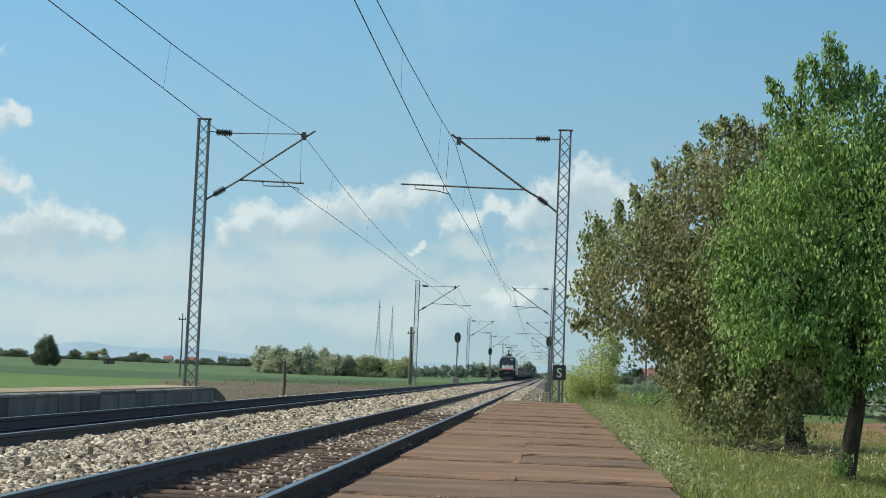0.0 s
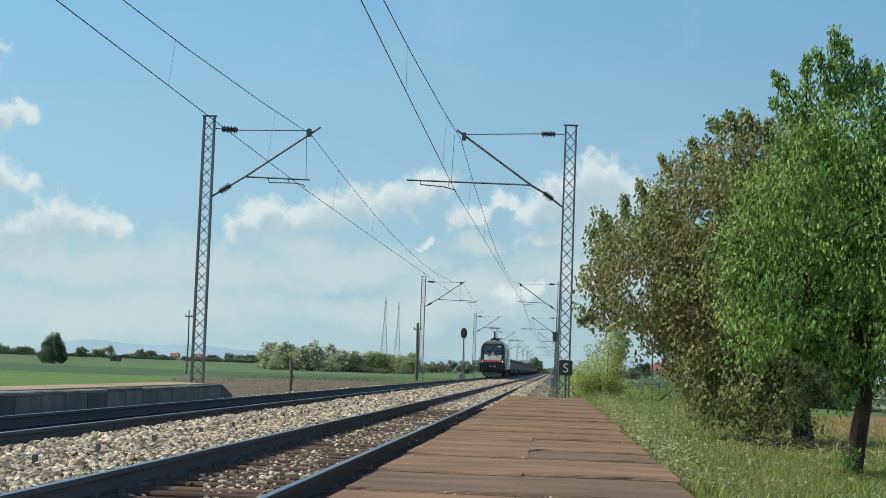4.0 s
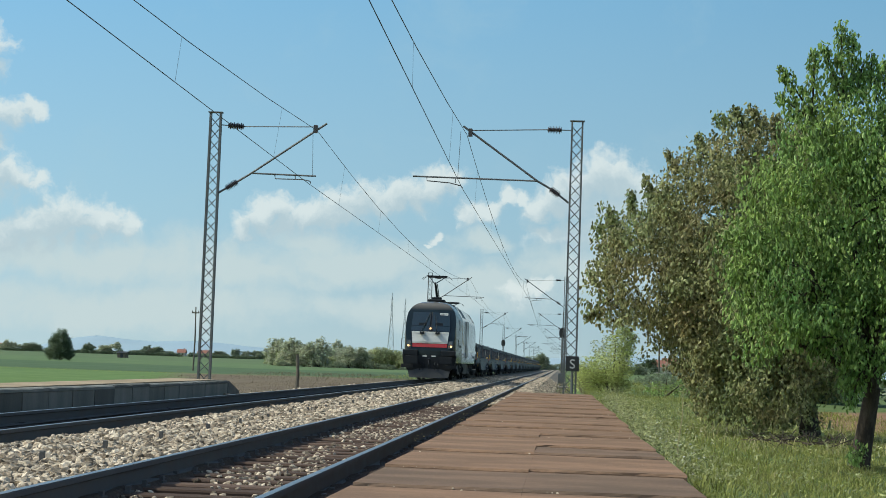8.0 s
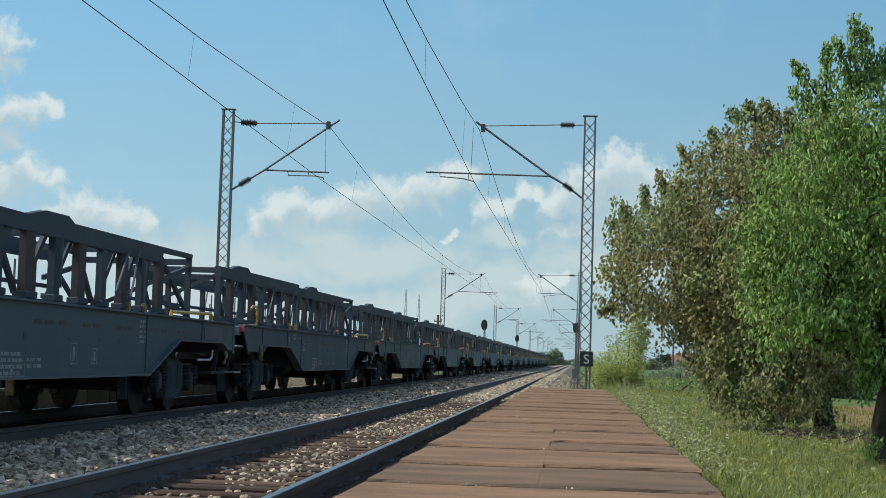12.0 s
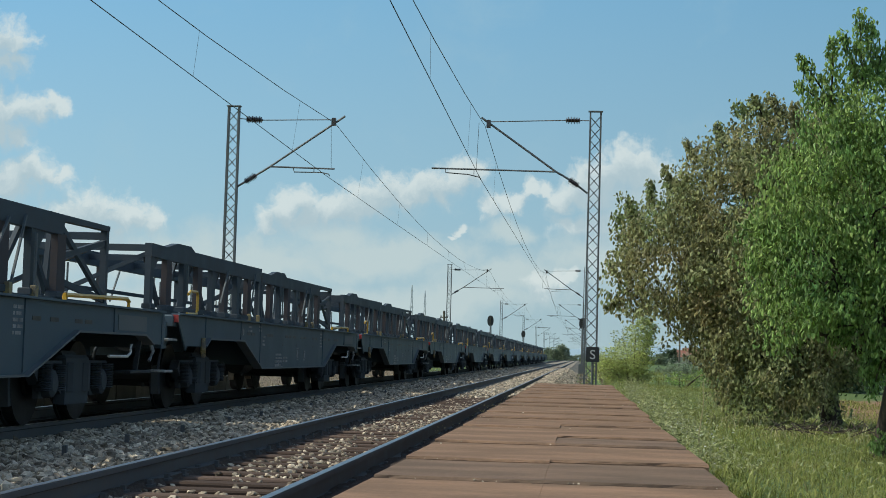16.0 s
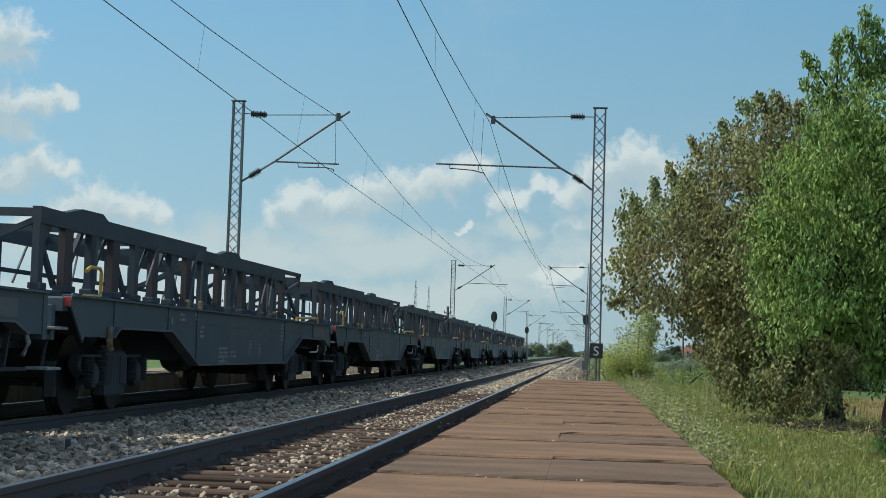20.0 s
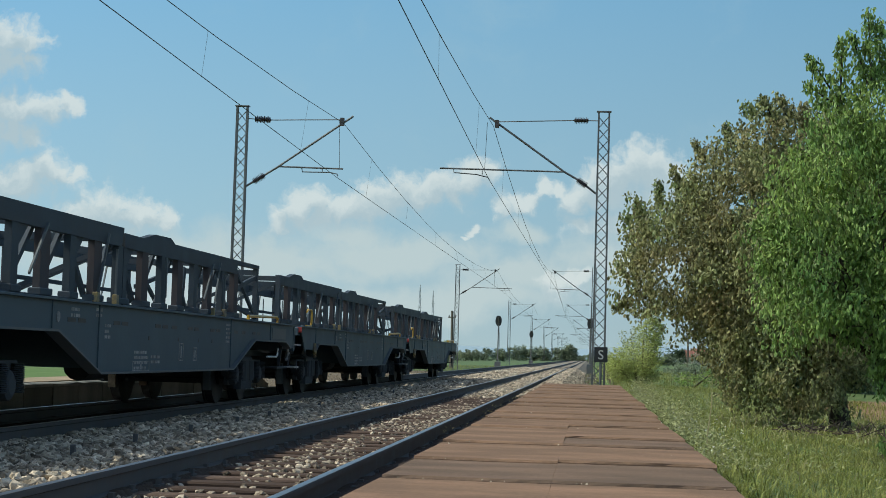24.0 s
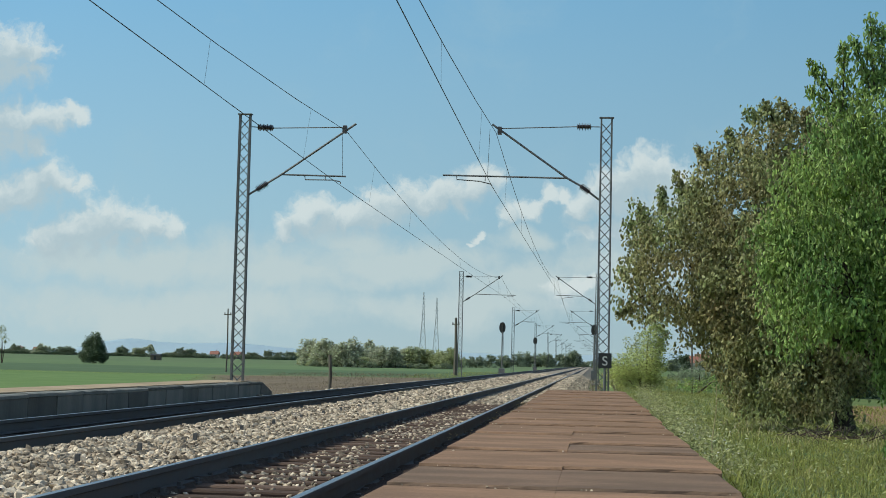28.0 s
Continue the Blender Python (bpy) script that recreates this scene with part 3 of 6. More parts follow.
def bracket(mast, side, push):
    """The cantilever in the mast's own space; side -1 carries it towards -x (from a mast on the right), +1 towards +x.
    A pushing one holds the contact wire on the far side of the track's middle, by a longer pipe."""
    c = new("cantilever")
    c.parent = mast
    if side > 0:
        tie = [(0.18, 7.0), (0.34, 6.99), (0.78, 6.97), (2.69, 7.01)]
        strut = [(0.12, 5.16), (0.36, 5.31), (0.66, 5.5), (1.02, 5.73), (2.99, 7.11)]
        pipe = [(1.02, 5.73), (3.90 if push else 2.75, 5.70)]
        arm = [(1.65, 5.70), (1.67, 5.60), (2.40, 5.60), (2.60, 5.56), (2.62, 5.50)]
        hang, drop = 2.20, 2.62
        if push:
            arm, hang = [(3.75, 5.70), (3.75, 5.60), (3.30, 5.58), (3.12, 5.55), (3.10, 5.50)], 3.35
    else:
        tie = [(-0.16, 7.09), (-0.40, 7.09), (-0.78, 7.09), (-2.80, 7.02)]
        strut = [(-0.17, 5.18), (-0.42, 5.37), (-0.66, 5.54), (-1.0, 5.73), (-2.99, 7.13)]
        pipe = [(-1.0, 5.73), (-4.27 if push else -2.95, 5.77)]
        arm = [(-3.90, 5.76), (-3.90, 5.66), (-3.30, 5.62), (-3.0, 5.55), (-2.96, 5.49)]
        hang, drop = -3.15, -3.05
        if not push:
            arm, hang = [(-1.75, 5.75), (-1.77, 5.64), (-2.30, 5.60), (-2.48, 5.55), (-2.50, 5.49)], -2.10
    at = lambda p: (p[0], 0, p[1])
    part("tie_rod", Form().tube([at(p) for p in tie], 0.014, 6), MAST, c)
    part("insulator", insulator(Form(), at(tie[1]), at(tie[2])), INSUL, c, "stacked brown porcelain insulator")
    part("strut", Form().tube([at(p) for p in strut], 0.028, 8), MAST, c)
    part("insulator", insulator(Form(), at(strut[1]), at(strut[2])), INSUL, c, "stacked brown porcelain insulator")
    part("registration_pipe", Form().tube([at(p) for p in pipe], 0.022, 8), MAST, c)
    part("steady_arm", Form().tube([at(p) for p in arm], 0.016, 6), MAST, c)
    part("hanger", Form().beam((hang, 0, pipe[0][1]), (hang, 0, arm[2][1]), 0.02, 0.02), MAST, c)
    part("clamp", Form().box(tie[3][0] - 0.05, tie[3][0] + 0.06, -0.05, 0.05, tie[3][1] - 0.16, tie[3][1] + 0.05, 0.015), INSUL, c)
    part("stay_wire", Form().tube([(drop, 0, 7.0), (drop + 0.04 * (-1 if side < 0 else 1), 0, pipe[1][1])], 0.006, 5), WIRE, c)
    return c


def lattice_mast(side, push):
    """Two channels laced with diagonal bars."""
    t = thing("overhead_line_mast", "grey lattice steel mast carrying an overhead line bracket", "mast", "overhead line masts")
    wide = lambda z: 0.155 - 0.020 * z / 7.3
    lo = -0.6
    for s in (-1, 1):
        f = Form()
        f.rings([[(s * wide(z) - 0.023, -0.075, z), (s * wide(z) + 0.023, -0.075, z), (s * wide(z) + 0.023, 0.075, z), (s * wide(z) - 0.023, 0.075, z)] for z in (lo, 7.32)])
        part("channel", f, MAST, t)
    n = 23
    for i in range(n):
        z0, z1 = 0.1 + 7.1 * i / n, 0.1 + 7.1 * (i + 1) / n
        part("brace", Form().beam((-wide(z0), -0.07, z0), (wide(z1), -0.07, z1), 0.012, 0.022), MAST, t)
        part("brace", Form().beam((wide(z0), 0.07, z0), (-wide(z1), 0.07, z1), 0.012, 0.022), MAST, t)
    part("cap_plate", Form().box(-0.19, 0.19, -0.09, 0.09, 7.32, 7.345, 0.004), MAST, t)
    part("foundation", Form().box(-0.35, 0.35, -0.35, 0.35, -0.9, -0.42, 0.04), CONCRETE, t, "concrete mast footing")
    bracket(t, side, push)
    return t


masts = [(lattice_mast(1, odd), lattice_mast(-1, not odd)) for odd in (False, True)]
for k, (left_mast, right_mast) in enumerate(masts):
    left_mast.location, right_mast.location = (-9.50 if k else -9.35, FIRST + SPAN * k, 0), (0.245, FIRST + SPAN * k, 0)
for k in (-1, 2, 3, 4, 5, 6, 7):
    copy_thing(masts[k % 2][0], pose(-9.35, FIRST + SPAN * k, 0))
    copy_thing(masts[k % 2][1], pose(0.245, FIRST + SPAN * k, 0))


def sag(u):
    return 6.91 - 0.95 * 4 * u * (1 - u)


def overhead_wires(x0, swing, off):
    t = thing("overhead_wires", "dark catenary and contact wire hung above the track", "overhead wire", "overhead wires")
    con, mes = [], []
    for k in range(-1, 7):
        for i in range(10):
            u = i / 10
            y = FIRST + SPAN * (k + u)
            s = swing * ((2 * u - 1) if k % 2 else (1 - 2 * u))
            con.append((x0 + s, y, 5.49 - 0.02 * math.sin(math.pi * u)))
            mes.append((x0 - off, y, sag(u)))
    part("contact_wire", Form().tube(con, 0.0078, 5), WIRE, t)
    part("messenger_wire", Form().tube(mes, 0.0078, 5), WIRE, t)
    for k in range(-1, 4):
        for u in (0.075, 0.21, 0.355, 0.5, 0.645, 0.79, 0.925):
            s = swing * ((2 * u - 1) if k % 2 else (1 - 2 * u))
            y = FIRST + SPAN * (k + u)
            part("dropper", Form().tube([(x0 + s, y, 5.48), (x0 - off, y + 0.12, sag(u))], 0.0026, 4), WIRE, t)


overhead_wires(-6.515, -0.265, 0.10)
overhead_wires(-2.485, -0.235, 0.16)


# ---------------------------------------------------------------- lineside things
def letter_sign():
    t = thing("letter_sign", "small black lineside board lettered S in white", "railway sign", at=(0.30, FIRST - 0.25, 0))
    part("board", Form().box(-0.17, 0.17, -0.012, 0.012, 0.80, 1.19, 0.006), BLACK, t)
    c = bpy.data.curves.new("letter", "FONT")
    c.body, c.size, c.align_x, c.extrude = "S", 0.34, "CENTER", 0.002
    o = bpy.data.objects.new("letter_source", c)
    scene.collection.objects.link(o)
    dg = bpy.context.evaluated_depsgraph_get()
    me = bpy.data.meshes.new_from_object(o.evaluated_get(dg))
    bpy.data.objects.remove(o)
    me.materials.clear()
    me.materials.append(WHITE)
    part("letter", me, WHITE, t, "white letter S", m=pose(0, -0.016, 0.875, 90, 0, 0))
    part("post", Form().tube([(0, 0.03, -0.5), (0, 0.03, 1.15)], 0.035, 8), MAST, t)


letter_sign()


def signal(x, y):
    t = thing("railway_signal", "lineside colour light signal with a black oval head", "railway signal", "line signals", at=(x, y, 0))
    part("post", Form().tube([(0, 0, -0.6), (0, 0, 3.9)], 0.06, 10), MAST, t)
    ring = [(0.30 * math.copysign(abs(math.cos(a)) ** 0.8, math.cos(a)), 4.2 + 0.5 * math.sin(a)) for a in [2 * math.pi * k / 24 for k in range(24)]]
    h = part("head", Form().prism(ring, "y", -0.03, 0.03), BLACK, t, "black oval signal backboard")
    for i, z in enumerate((4.5, 4.3, 4.1, 3.9)):
        part("lens", Form().disc((0, -0.05, z), (0, 1, 0), 0.075, 0.04, 14), LOCOGLASS, h)
        part("hood", Form().prism([(-0.09, z + 0.02), (-0.06, z + 0.08), (0.06, z + 0.08), (0.09, z + 0.02), (0.07, z + 0.02), (0.05, z + 0.06), (-0.05, z + 0.06), (-0.07, z + 0.02)], "y", -0.2, -0.03), BLACK, h)
    part("relay_box", Form().box(-0.28, 0.28, -0.2, 0.2, -0.6, 0.35, 0.03), MAST, t)
    part("ladder", Form().beam((0.12, 0.1, -0.5), (0.12, 0.1, 3.7), 0.03, 0.03), MAST, t)
    return t


signal(-8.6, 155)
signal(-8.5, 241)
signal(0.06, 157)


def post(name, label, x, y, z0, z1, r0, r1, arms=()):
    t = thing(name, label, "pole", at=(x, y, 0))
    part("shaft", Form().tube([(0, 0, z0), (0.05, 0, (z0 + z1) / 2), (0, 0, z1)], [r0, (r0 + r1) / 2, r1], 8), WOOD, t)
    for z, w in arms:
        part("crossarm", Form().box(-w, w, -0.05, 0.05, z - 0.05, z + 0.05, 0.01), WOOD, t)
        for s in (-1, 1):
            part("insulator", Form().tube([(s * w * 0.8, 0, z + 0.05), (s * w * 0.8, 0, z + 0.22)], [0.05, 0.03], 8), INSUL, t)
    return t


post("wooden_post", "short grey weathered timber post beside the line", -10.75, 66.6, -0.7, 1.05, 0.075, 0.065)
post("telegraph_pole", "old dark wooden telegraph pole", -12.6, 150, -0.7, 4.9, 0.17, 0.11, [(4.3, 0.35)])
post("telegraph_pole", "thin wooden power pole standing in the field", -33.9, 150, -0.7, 5.3, 0.085, 0.055, [(4.75, 0.35)])
stake = Form().box(-0.021, 0.021, -0.02, 0.02, -0.3, -0.055, 0.005).mesh("stake")
for i, y in enumerate((12.4, 14.5, 16.6, 19.0, 21.6, 23.9, 26.2, 28.5, 30.6, 33.0, 35.3, 37.6, 40.0)):
    s = part("stake", stake, RUST, m=pose(-4.6 - 0.012 * i, y, 0.03, RNG.uniform(-4, 4), RNG.uniform(-4, 4), 0))
    tagged(s, "short rusty steel stake in the ballast", "stake", "ballast stakes")


def pylon(x, y):
    t = thing("transmission_pylon", "distant slim lattice power pylon", "pylon", "power pylons", at=(x, y, 0))
    def half(z):
        return 1.5 - 1.15 * min(z / 17.0, 1) - 0.25 * max(0, (z - 17) / 9.2)
    for sx in (-1, 1):
        for sy in (-1, 1):
            part("leg", Form().tube([(sx * half(z), sy * half(z), z) for z in (-0.6, 8, 17, 26.1)], 0.07, 5), PYLON, t)
    zs = [0, 4, 7.5, 10.5, 13, 15.2, 17, 19, 21, 23, 25]
    for a, b in zip(zs, zs[1:]):
        for s in (-1, 1):
            part("brace", Form().beam((-half(a), s * half(a), a), (half(b), s * half(b), b), 0.05, 0.05), PYLON, t)
            part("brace", Form().beam((half(a), s * half(a), a), (-half(b), s * half(b), b), 0.05, 0.05), PYLON, t)
    for z, w in ((18.0, 0.9), (21.0, 0.8), (23.6, 0.6)):
        part("crossarm", Form().beam((-w, 0, z), (w, 0, z), 0.08, 0.10), PYLON, t)
    return t


pylon(-62.5, 600)
pylon(-62.4, 650)

# ---------------------------------------------------------------- the train
SPEED, FRONT_AT_10, FIRST_WAGON = 23.94, 35.55, 19.65


def wheelset(parent, y, gauge=0.7535, r=0.46, mat=None):
    f = Form()
    for s in (-1, 1):
        f.disc((s * gauge, 0, 0), (1, 0, 0), r, 0.13, 24)
        f.disc((s * (gauge - 0.07), 0, 0), (1, 0, 0), r + 0.03, 0.03, 24)
        f.disc((s * (gauge + 0.08), 0, 0), (1, 0, 0), r * 0.35, 0.06, 12)
    f.tube([(-1.05, 0, 0), (1.05, 0, 0)], 0.08, 10)
    return part("wheelset", f, mat or WHEEL, parent, m=pose(0, y, r + 0.004))


def bogie(parent, y, base, r, half=1.0, mat=None):
    mat = mat or UNDER
    b = new("bogie")
    b.parent = parent
    b.location = (0, y, 0)
    for k in (-1, 1):
        wheelset(b, k * base / 2, r=r)
    for s in (-1, 1):
        e = base / 2
        o = [(-e - 0.45, r + 0.12), (-e - 0.35, r + 0.24), (e + 0.35, r + 0.24), (e + 0.45, r + 0.12), (e + 0.25, r - 0.02), (e - 0.25, r - 0.02), (0.45, r - 0.12), (-0.45, r - 0.12), (-e + 0.25, r - 0.02), (-e - 0.25, r - 0.02)]
        part("side_frame", Form().prism(o, "x", s * half - 0.06, s * half + 0.06), mat, b)
        part("spring_plank", Form().box(s * half - 0.03, s * half + 0.10, -0.42, 0.42, r - 0.24, r + 0.30, 0.03), mat, b)
        for k in (-1, 1):
            part("axle_box", Form().tube([(s * (half - 0.02), k * e, r), (s * (half + 0.12), k * e, r), (s * (half + 0.15), k * e, r)], [0.17, 0.15, 0.10], 12), mat, b)
            part("spring", Form().tube([(s * (half + 0.05), k * 0.28, r - 0.10), (s * (half + 0.05), k * 0.28, r + 0.22)], 0.11, 10), mat, b)
    part("bolster", Form().box(-half, half, -0.25, 0.25, r - 0.05, r + 0.35, 0.03), mat, b)
    return b


def buffer_pair(parent, y, out, z=1.05, flat=False, mat=None):
    mat = mat or UNDER
    for s in (-1, 1):
        f = Form().tube([(s * 0.875, y, z), (s * 0.875, y + out * 0.42, z)], 0.10, 12)
        part("buffer_stem", f, mat, parent)
        if flat:
            part("buffer_plate", Form().box(s * 0.875 - 0.31, s * 0.875 + 0.31, min(y + out * 0.42, y + out * 0.5), max(y + out * 0.42, y + out * 0.5), z - 0.20, z + 0.18, 0.02), mat, parent, "rectangular black buffer plate")
        else:
            part("buffer_plate", Form().disc((s * 0.875, y + out * 0.46, z), (0, 1, 0), 0.24, 0.06, 18), mat, parent)
    part("draw_hook", Form().tube([(0, y, z), (0, y + out * 0.3, z), (0, y + out * 0.36, z + 0.07)], 0.05, 8), mat, parent)
    part("coupling", Form().tube([(0, y + out * 0.3, z), (0, y + out * 0.38, z - 0.25), (0.03, y + out * 0.3, z - 0.45)], 0.035, 8), mat, parent)


def loco():
    """Rounded electric locomotive; its own y runs back from the front buffers."""
    t = thing("electric_locomotive", "black electric locomotive with silver and red front and raised pantograph", "locomotive")
    L = 19.28
    LOW = 0.92

    def along(pts, y):
        for (a, va), (b, vb) in zip(pts, pts[1:]):
            if y <= b:
                return va + (vb - va) * (y - a) / (b - a)
        return pts[-1][1]

    SECTION = [(LOW, 0.997), (1.25, 1.0), (2.4, 0.995), (3.20, 0.985), (3.30, 0.955), (3.55, 0.865), (3.86, 0.735), (3.95, 0.66), (4.02, 0.50), (4.1, 0.42)]
    NOSE = [(0.50, 1.52), (0.53, 1.72), (0.58, 1.95), (0.70, 2.45), (0.82, 2.75), (1.14, 3.48), (1.34, 3.80), (1.60, 3.96), (2.0, 4.05), (2.8, 4.07), (3.36, 4.04), (L / 2, 4.04)]
    PLAN = [(0.50, 1.10), (0.53, 1.16), (0.58, 1.22), (0.70, 1.29), (0.82, 1.32), (1.14, 1.36), (1.6, 1.40), (2.2, 1.44), (3.0, 1.478), (3.5, 1.49), (L, 1.49)]

    ROUND = [(LOW, 0.975), (1.25, 1.0), (2.4, 0.995), (2.9, 0.975), (3.25, 0.94), (3.5, 0.885), (3.7, 0.80), (3.85, 0.695), (3.95, 0.57), (4.04, 0.395), (4.12, 0.29)]

    def half_width(z, w, mix=0.0):
        return w * (along(SECTION, z) * (1 - mix) + along(ROUND, z) * mix)

    def roundness(y):
        return along([(0.5, 1.0), (1.6, 1.0), (2.6, 0.55), (3.36, 0.0), (L, 0.0)], y)

    def top(y):
        return along(NOSE, y)

    def width(y):
        return along(PLAN, y)

    def hull(y):
        """The half width along the whole body; the rear cab is the fuller one."""
        return width(y) if y < L / 2 else width(L - y) + 0.55 * (1.49 - width(L - y))

    N, K = 16, 8

    def ring(y, yy):
        tz, w = top(y), hull(yy)
        side = []
        for i in range(N + 1):
            z = LOW + (tz - LOW) * (i / N) ** 0.85
            hw = half_width(z, w, roundness(y))
            if i == N:
                hw = max(hw, (0.50 - 0.24 * roundness(y)) * w)
            side.append((hw, z))
        r = [(-a, yy, z) for a, z in side]
        xtop = side[-1][0]
        for k in range(1, K):
            u = k / K
            r.append((-xtop + 2 * xtop * u, yy, tz + 0.035 * (1 - (2 * u - 1) ** 2)))
        r += [(a, yy, z) for a, z in reversed(side)]
        return r

    ys = [0.50, 0.53, 0.58, 0.70, 0.82, 0.98, 1.14, 1.34, 1.60, 2.0, 2.6, 3.2]
    half = [(1.49 * half_width(z, 1.0), z) for z in (LOW, 1.25, 2.4, 3.20, 3.30, 3.55, 3.86, 3.95, 4.03)]
    shell = [(-a, z) for a, z in half] + [(-0.30, 4.06), (0.30, 4.06)] + [(a, z) for a, z in reversed(half)]
    part("body", Form().rings([[(x, 3.36 + (L - 6.72) * k / 6, z) for x, z in shell] for k in range(7)]), PAINT, t, "black body shell with a dull sheen")
    part("cab", Form().rings([ring(y, y) for y in ys + [3.358]]), CABPAINT, t, "dull black rounded cab", smooth=True)
    part("cab", Form().rings([ring(y, L - y) for y in [3.358] + ys[::-1]]), PAINT, t, "black rounded cab", smooth=True)
    # front face fittings follow the sloped screen: place points by height
    def face(z, x=0.0, lift=0.012):
        ys_ = [(b, a) for a, b in NOSE[:10]]
        y = 0.5
        for (za, ya), (zb, yb) in zip(ys_, ys_[1:]):
            if z >= za:
                y = ya + (yb - ya) * min((z - za) / (zb - za), 1.3)
        return y - lift - 0.05 * (1 - (x / 1.3) ** 2) * (1 if z > 1.9 else 0.4)

    def patch(z0, z1, x0a, x1a, x0b, x1b, lift=0.012, n=6, thick=0.03):
        """A plate on the front from z0 to z1; its ends run from a (below) to b (above)."""
        f = Form()
        outer = []
        for j in range(n + 1):
            v = j / n
            z = z0 + (z1 - z0) * v
            a, b = x0a + (x0b - x0a) * v, x1a + (x1b - x1a) * v
            outer.append([(a + (b - a) * i / n, face(z, a + (b - a) * i / n, lift), z) for i in range(n + 1)])
        f.rings(outer, closed=False)
        f.rings([[(x, y + thick + lift, z) for x, y, z in row] for row in outer], closed=False)
        return f

    for end in (0, 1):
        e = new("cab_front")
        e.parent = t
        if end:
            e.matrix_basis = pose(0, L, 0, 0, 0, 180)
        part("windscreen", patch(2.80, 3.50, -1.00, -0.05, -0.94, -0.05, 0.03), LOCOGLASS, e, "dark curved windscreen pane", smooth=True)
        part("windscreen", patch(2.80, 3.50, 0.05, 1.00, 0.05, 0.94, 0.03), LOCOGLASS, e, "dark curved windscreen pane", smooth=True)
        part("front_panel", patch(1.885, 2.46, -0.90, 0.90, -0.96, 0.96, 0.045), SILVER, e, "silver-white front panel")
        part("front_band", patch(1.69, 1.868, -0.885, 0.885, -0.90, 0.90, 0.05), RED, e, "red band across the front")
        part("top_lip", patch(2.455, 2.49, -0.965, 0.965, -0.97, 0.97, 0.09), SILVER, e)
        for s in (-1, 1):
            g = part("headlamp", patch(1.64, 2.04, min(s * 0.93, s * 1.17), max(s * 0.93, s * 1.17), min(s * 0.96, s * 1.19), max(s * 0.96, s * 1.19), 0.05), LAMPBOX, e, "glazed headlamp cluster")
            for x, r in ((0.985, 0.042), (1.095, 0.056)):
                lit = end == 0 and x > 1
                part("lamp", Form().disc((s * x, face(1.75, s * x, 0.075), 1.75), (0, 1, 0), r, 0.05, 14), LAMPGLOW if lit else AMBER, g, "lit amber-white headlamp" if lit else "dull amber lamp lens")
            part("lens", Form().disc((s * 1.06, face(1.92, s * 1.06, 0.075), 1.92), (0, 1, 0), 0.085, 0.04, 16), LENS, g, "dull round lamp lens")
            w = Form().tube([(s * 0.40 - 0.1, face(2.45, 0, 0.14), 2.45), (s * 0.30 + 0.02, face(2.9, 0, 0.14), 2.92), (s * 0.12 + 0.05, face(3.42, 0, 0.11), 3.42)], 0.018, 6)
            part("wiper", w, CHASSIS, e)
            part("wiper_motor", Form().box(s * 0.40 - 0.13, s * 0.40 + 0.09, face(2.42, 0, 0.2), face(2.42, 0, 0.03), 2.36, 2.48, 0.02), CHASSIS, e)
            part("step", Form().box(min(s * 0.82, s * 1.42), max(s * 0.82, s * 1.42), 0.30, 0.62, 0.62, 0.80, 0.02), CHASSIS, e)
            part("buffer_beam_step", Form().box(min(s * 0.60, s * 1.36), max(s * 0.60, s * 1.36), 0.22, 0.55, 1.28, 1.54, 0.03), CHASSIS, e)
            part("handrail", Form().tube([(s * 1.36, 0.60, 1.55), (s * 1.46, 0.55, 1.58), (s * 1.46, 0.55, 2.10), (s * 1.34, 0.70, 2.14)], 0.016, 6), CHASSIS, e)
        part("lamp_housing", patch(2.56, 2.76, -0.11, 0.11, -0.11, 0.11, 0.05), BLACK, e)
        part("top_lamp", Form().disc((0, face(2.66, 0, 0.09), 2.66), (0, 1, 0), 0.05, 0.06, 14), LAMPGLOW if end == 0 else LOCOGLASS, e, "small lit upper headlamp" if end == 0 else "")
        board = part("number_board", patch(3.36, 3.475, 0.44, 0.86, 0.44, 0.86, 0.045), WHITE, e, "small white number board")
        for i in range(7):
            if i != 4:
                part("digit_bar", patch(3.39, 3.445, 0.475 + 0.052 * i, 0.505 + 0.052 * i, 0.475 + 0.052 * i, 0.505 + 0.052 * i, 0.050, 2), BLACK, board)
        for x in (-0.045, 0.045):
            part("windscreen_pillar", patch(2.78, 3.52, x - 0.018, x + 0.018, x - 0.014, x + 0.014, 0.04), BLACK, e)
        part("lower_glazing", patch(2.52, 2.785, -1.0, 1.0, -1.0, 1.0, 0.026), LOCOGLASS, e, "glossy black band below the windscreen", smooth=True)
        for x in (-0.42, 0.42):
            part("sun_blind", patch(2.82, 2.95, x - 0.20, x + 0.20, x - 0.19, x + 0.19, 0.034), SIDEGLASS, e, "grey instrument shade behind the glass")
        part("front_skirt", Form().prism([(-1.30, 0.72), (-1.05, 0.50), (1.05, 0.50), (1.30, 0.72), (1.40, 1.28), (-1.40, 1.28)], "y", 0.46, 0.75), CHASSIS, e)
        plough = Form().rings([[(-1.12, 0.52, 0.58), (-0.98, 0.34, 0.14), (0, 0.16, 0.12), (0.98, 0.34, 0.14), (1.12, 0.52, 0.58), (0, 0.40, 0.60)],
                               [(-1.12, 0.60, 0.58), (-0.98, 0.56, 0.14), (0, 0.54, 0.12), (0.98, 0.56, 0.14), (1.12, 0.60, 0.58), (0, 0.62, 0.60)]], True)
        part("plough", plough, PLOUGH, e, "grey steel snow plough")
        buffer_pair(e, 0.50, -1.0, 1.05, True, CHASSIS)
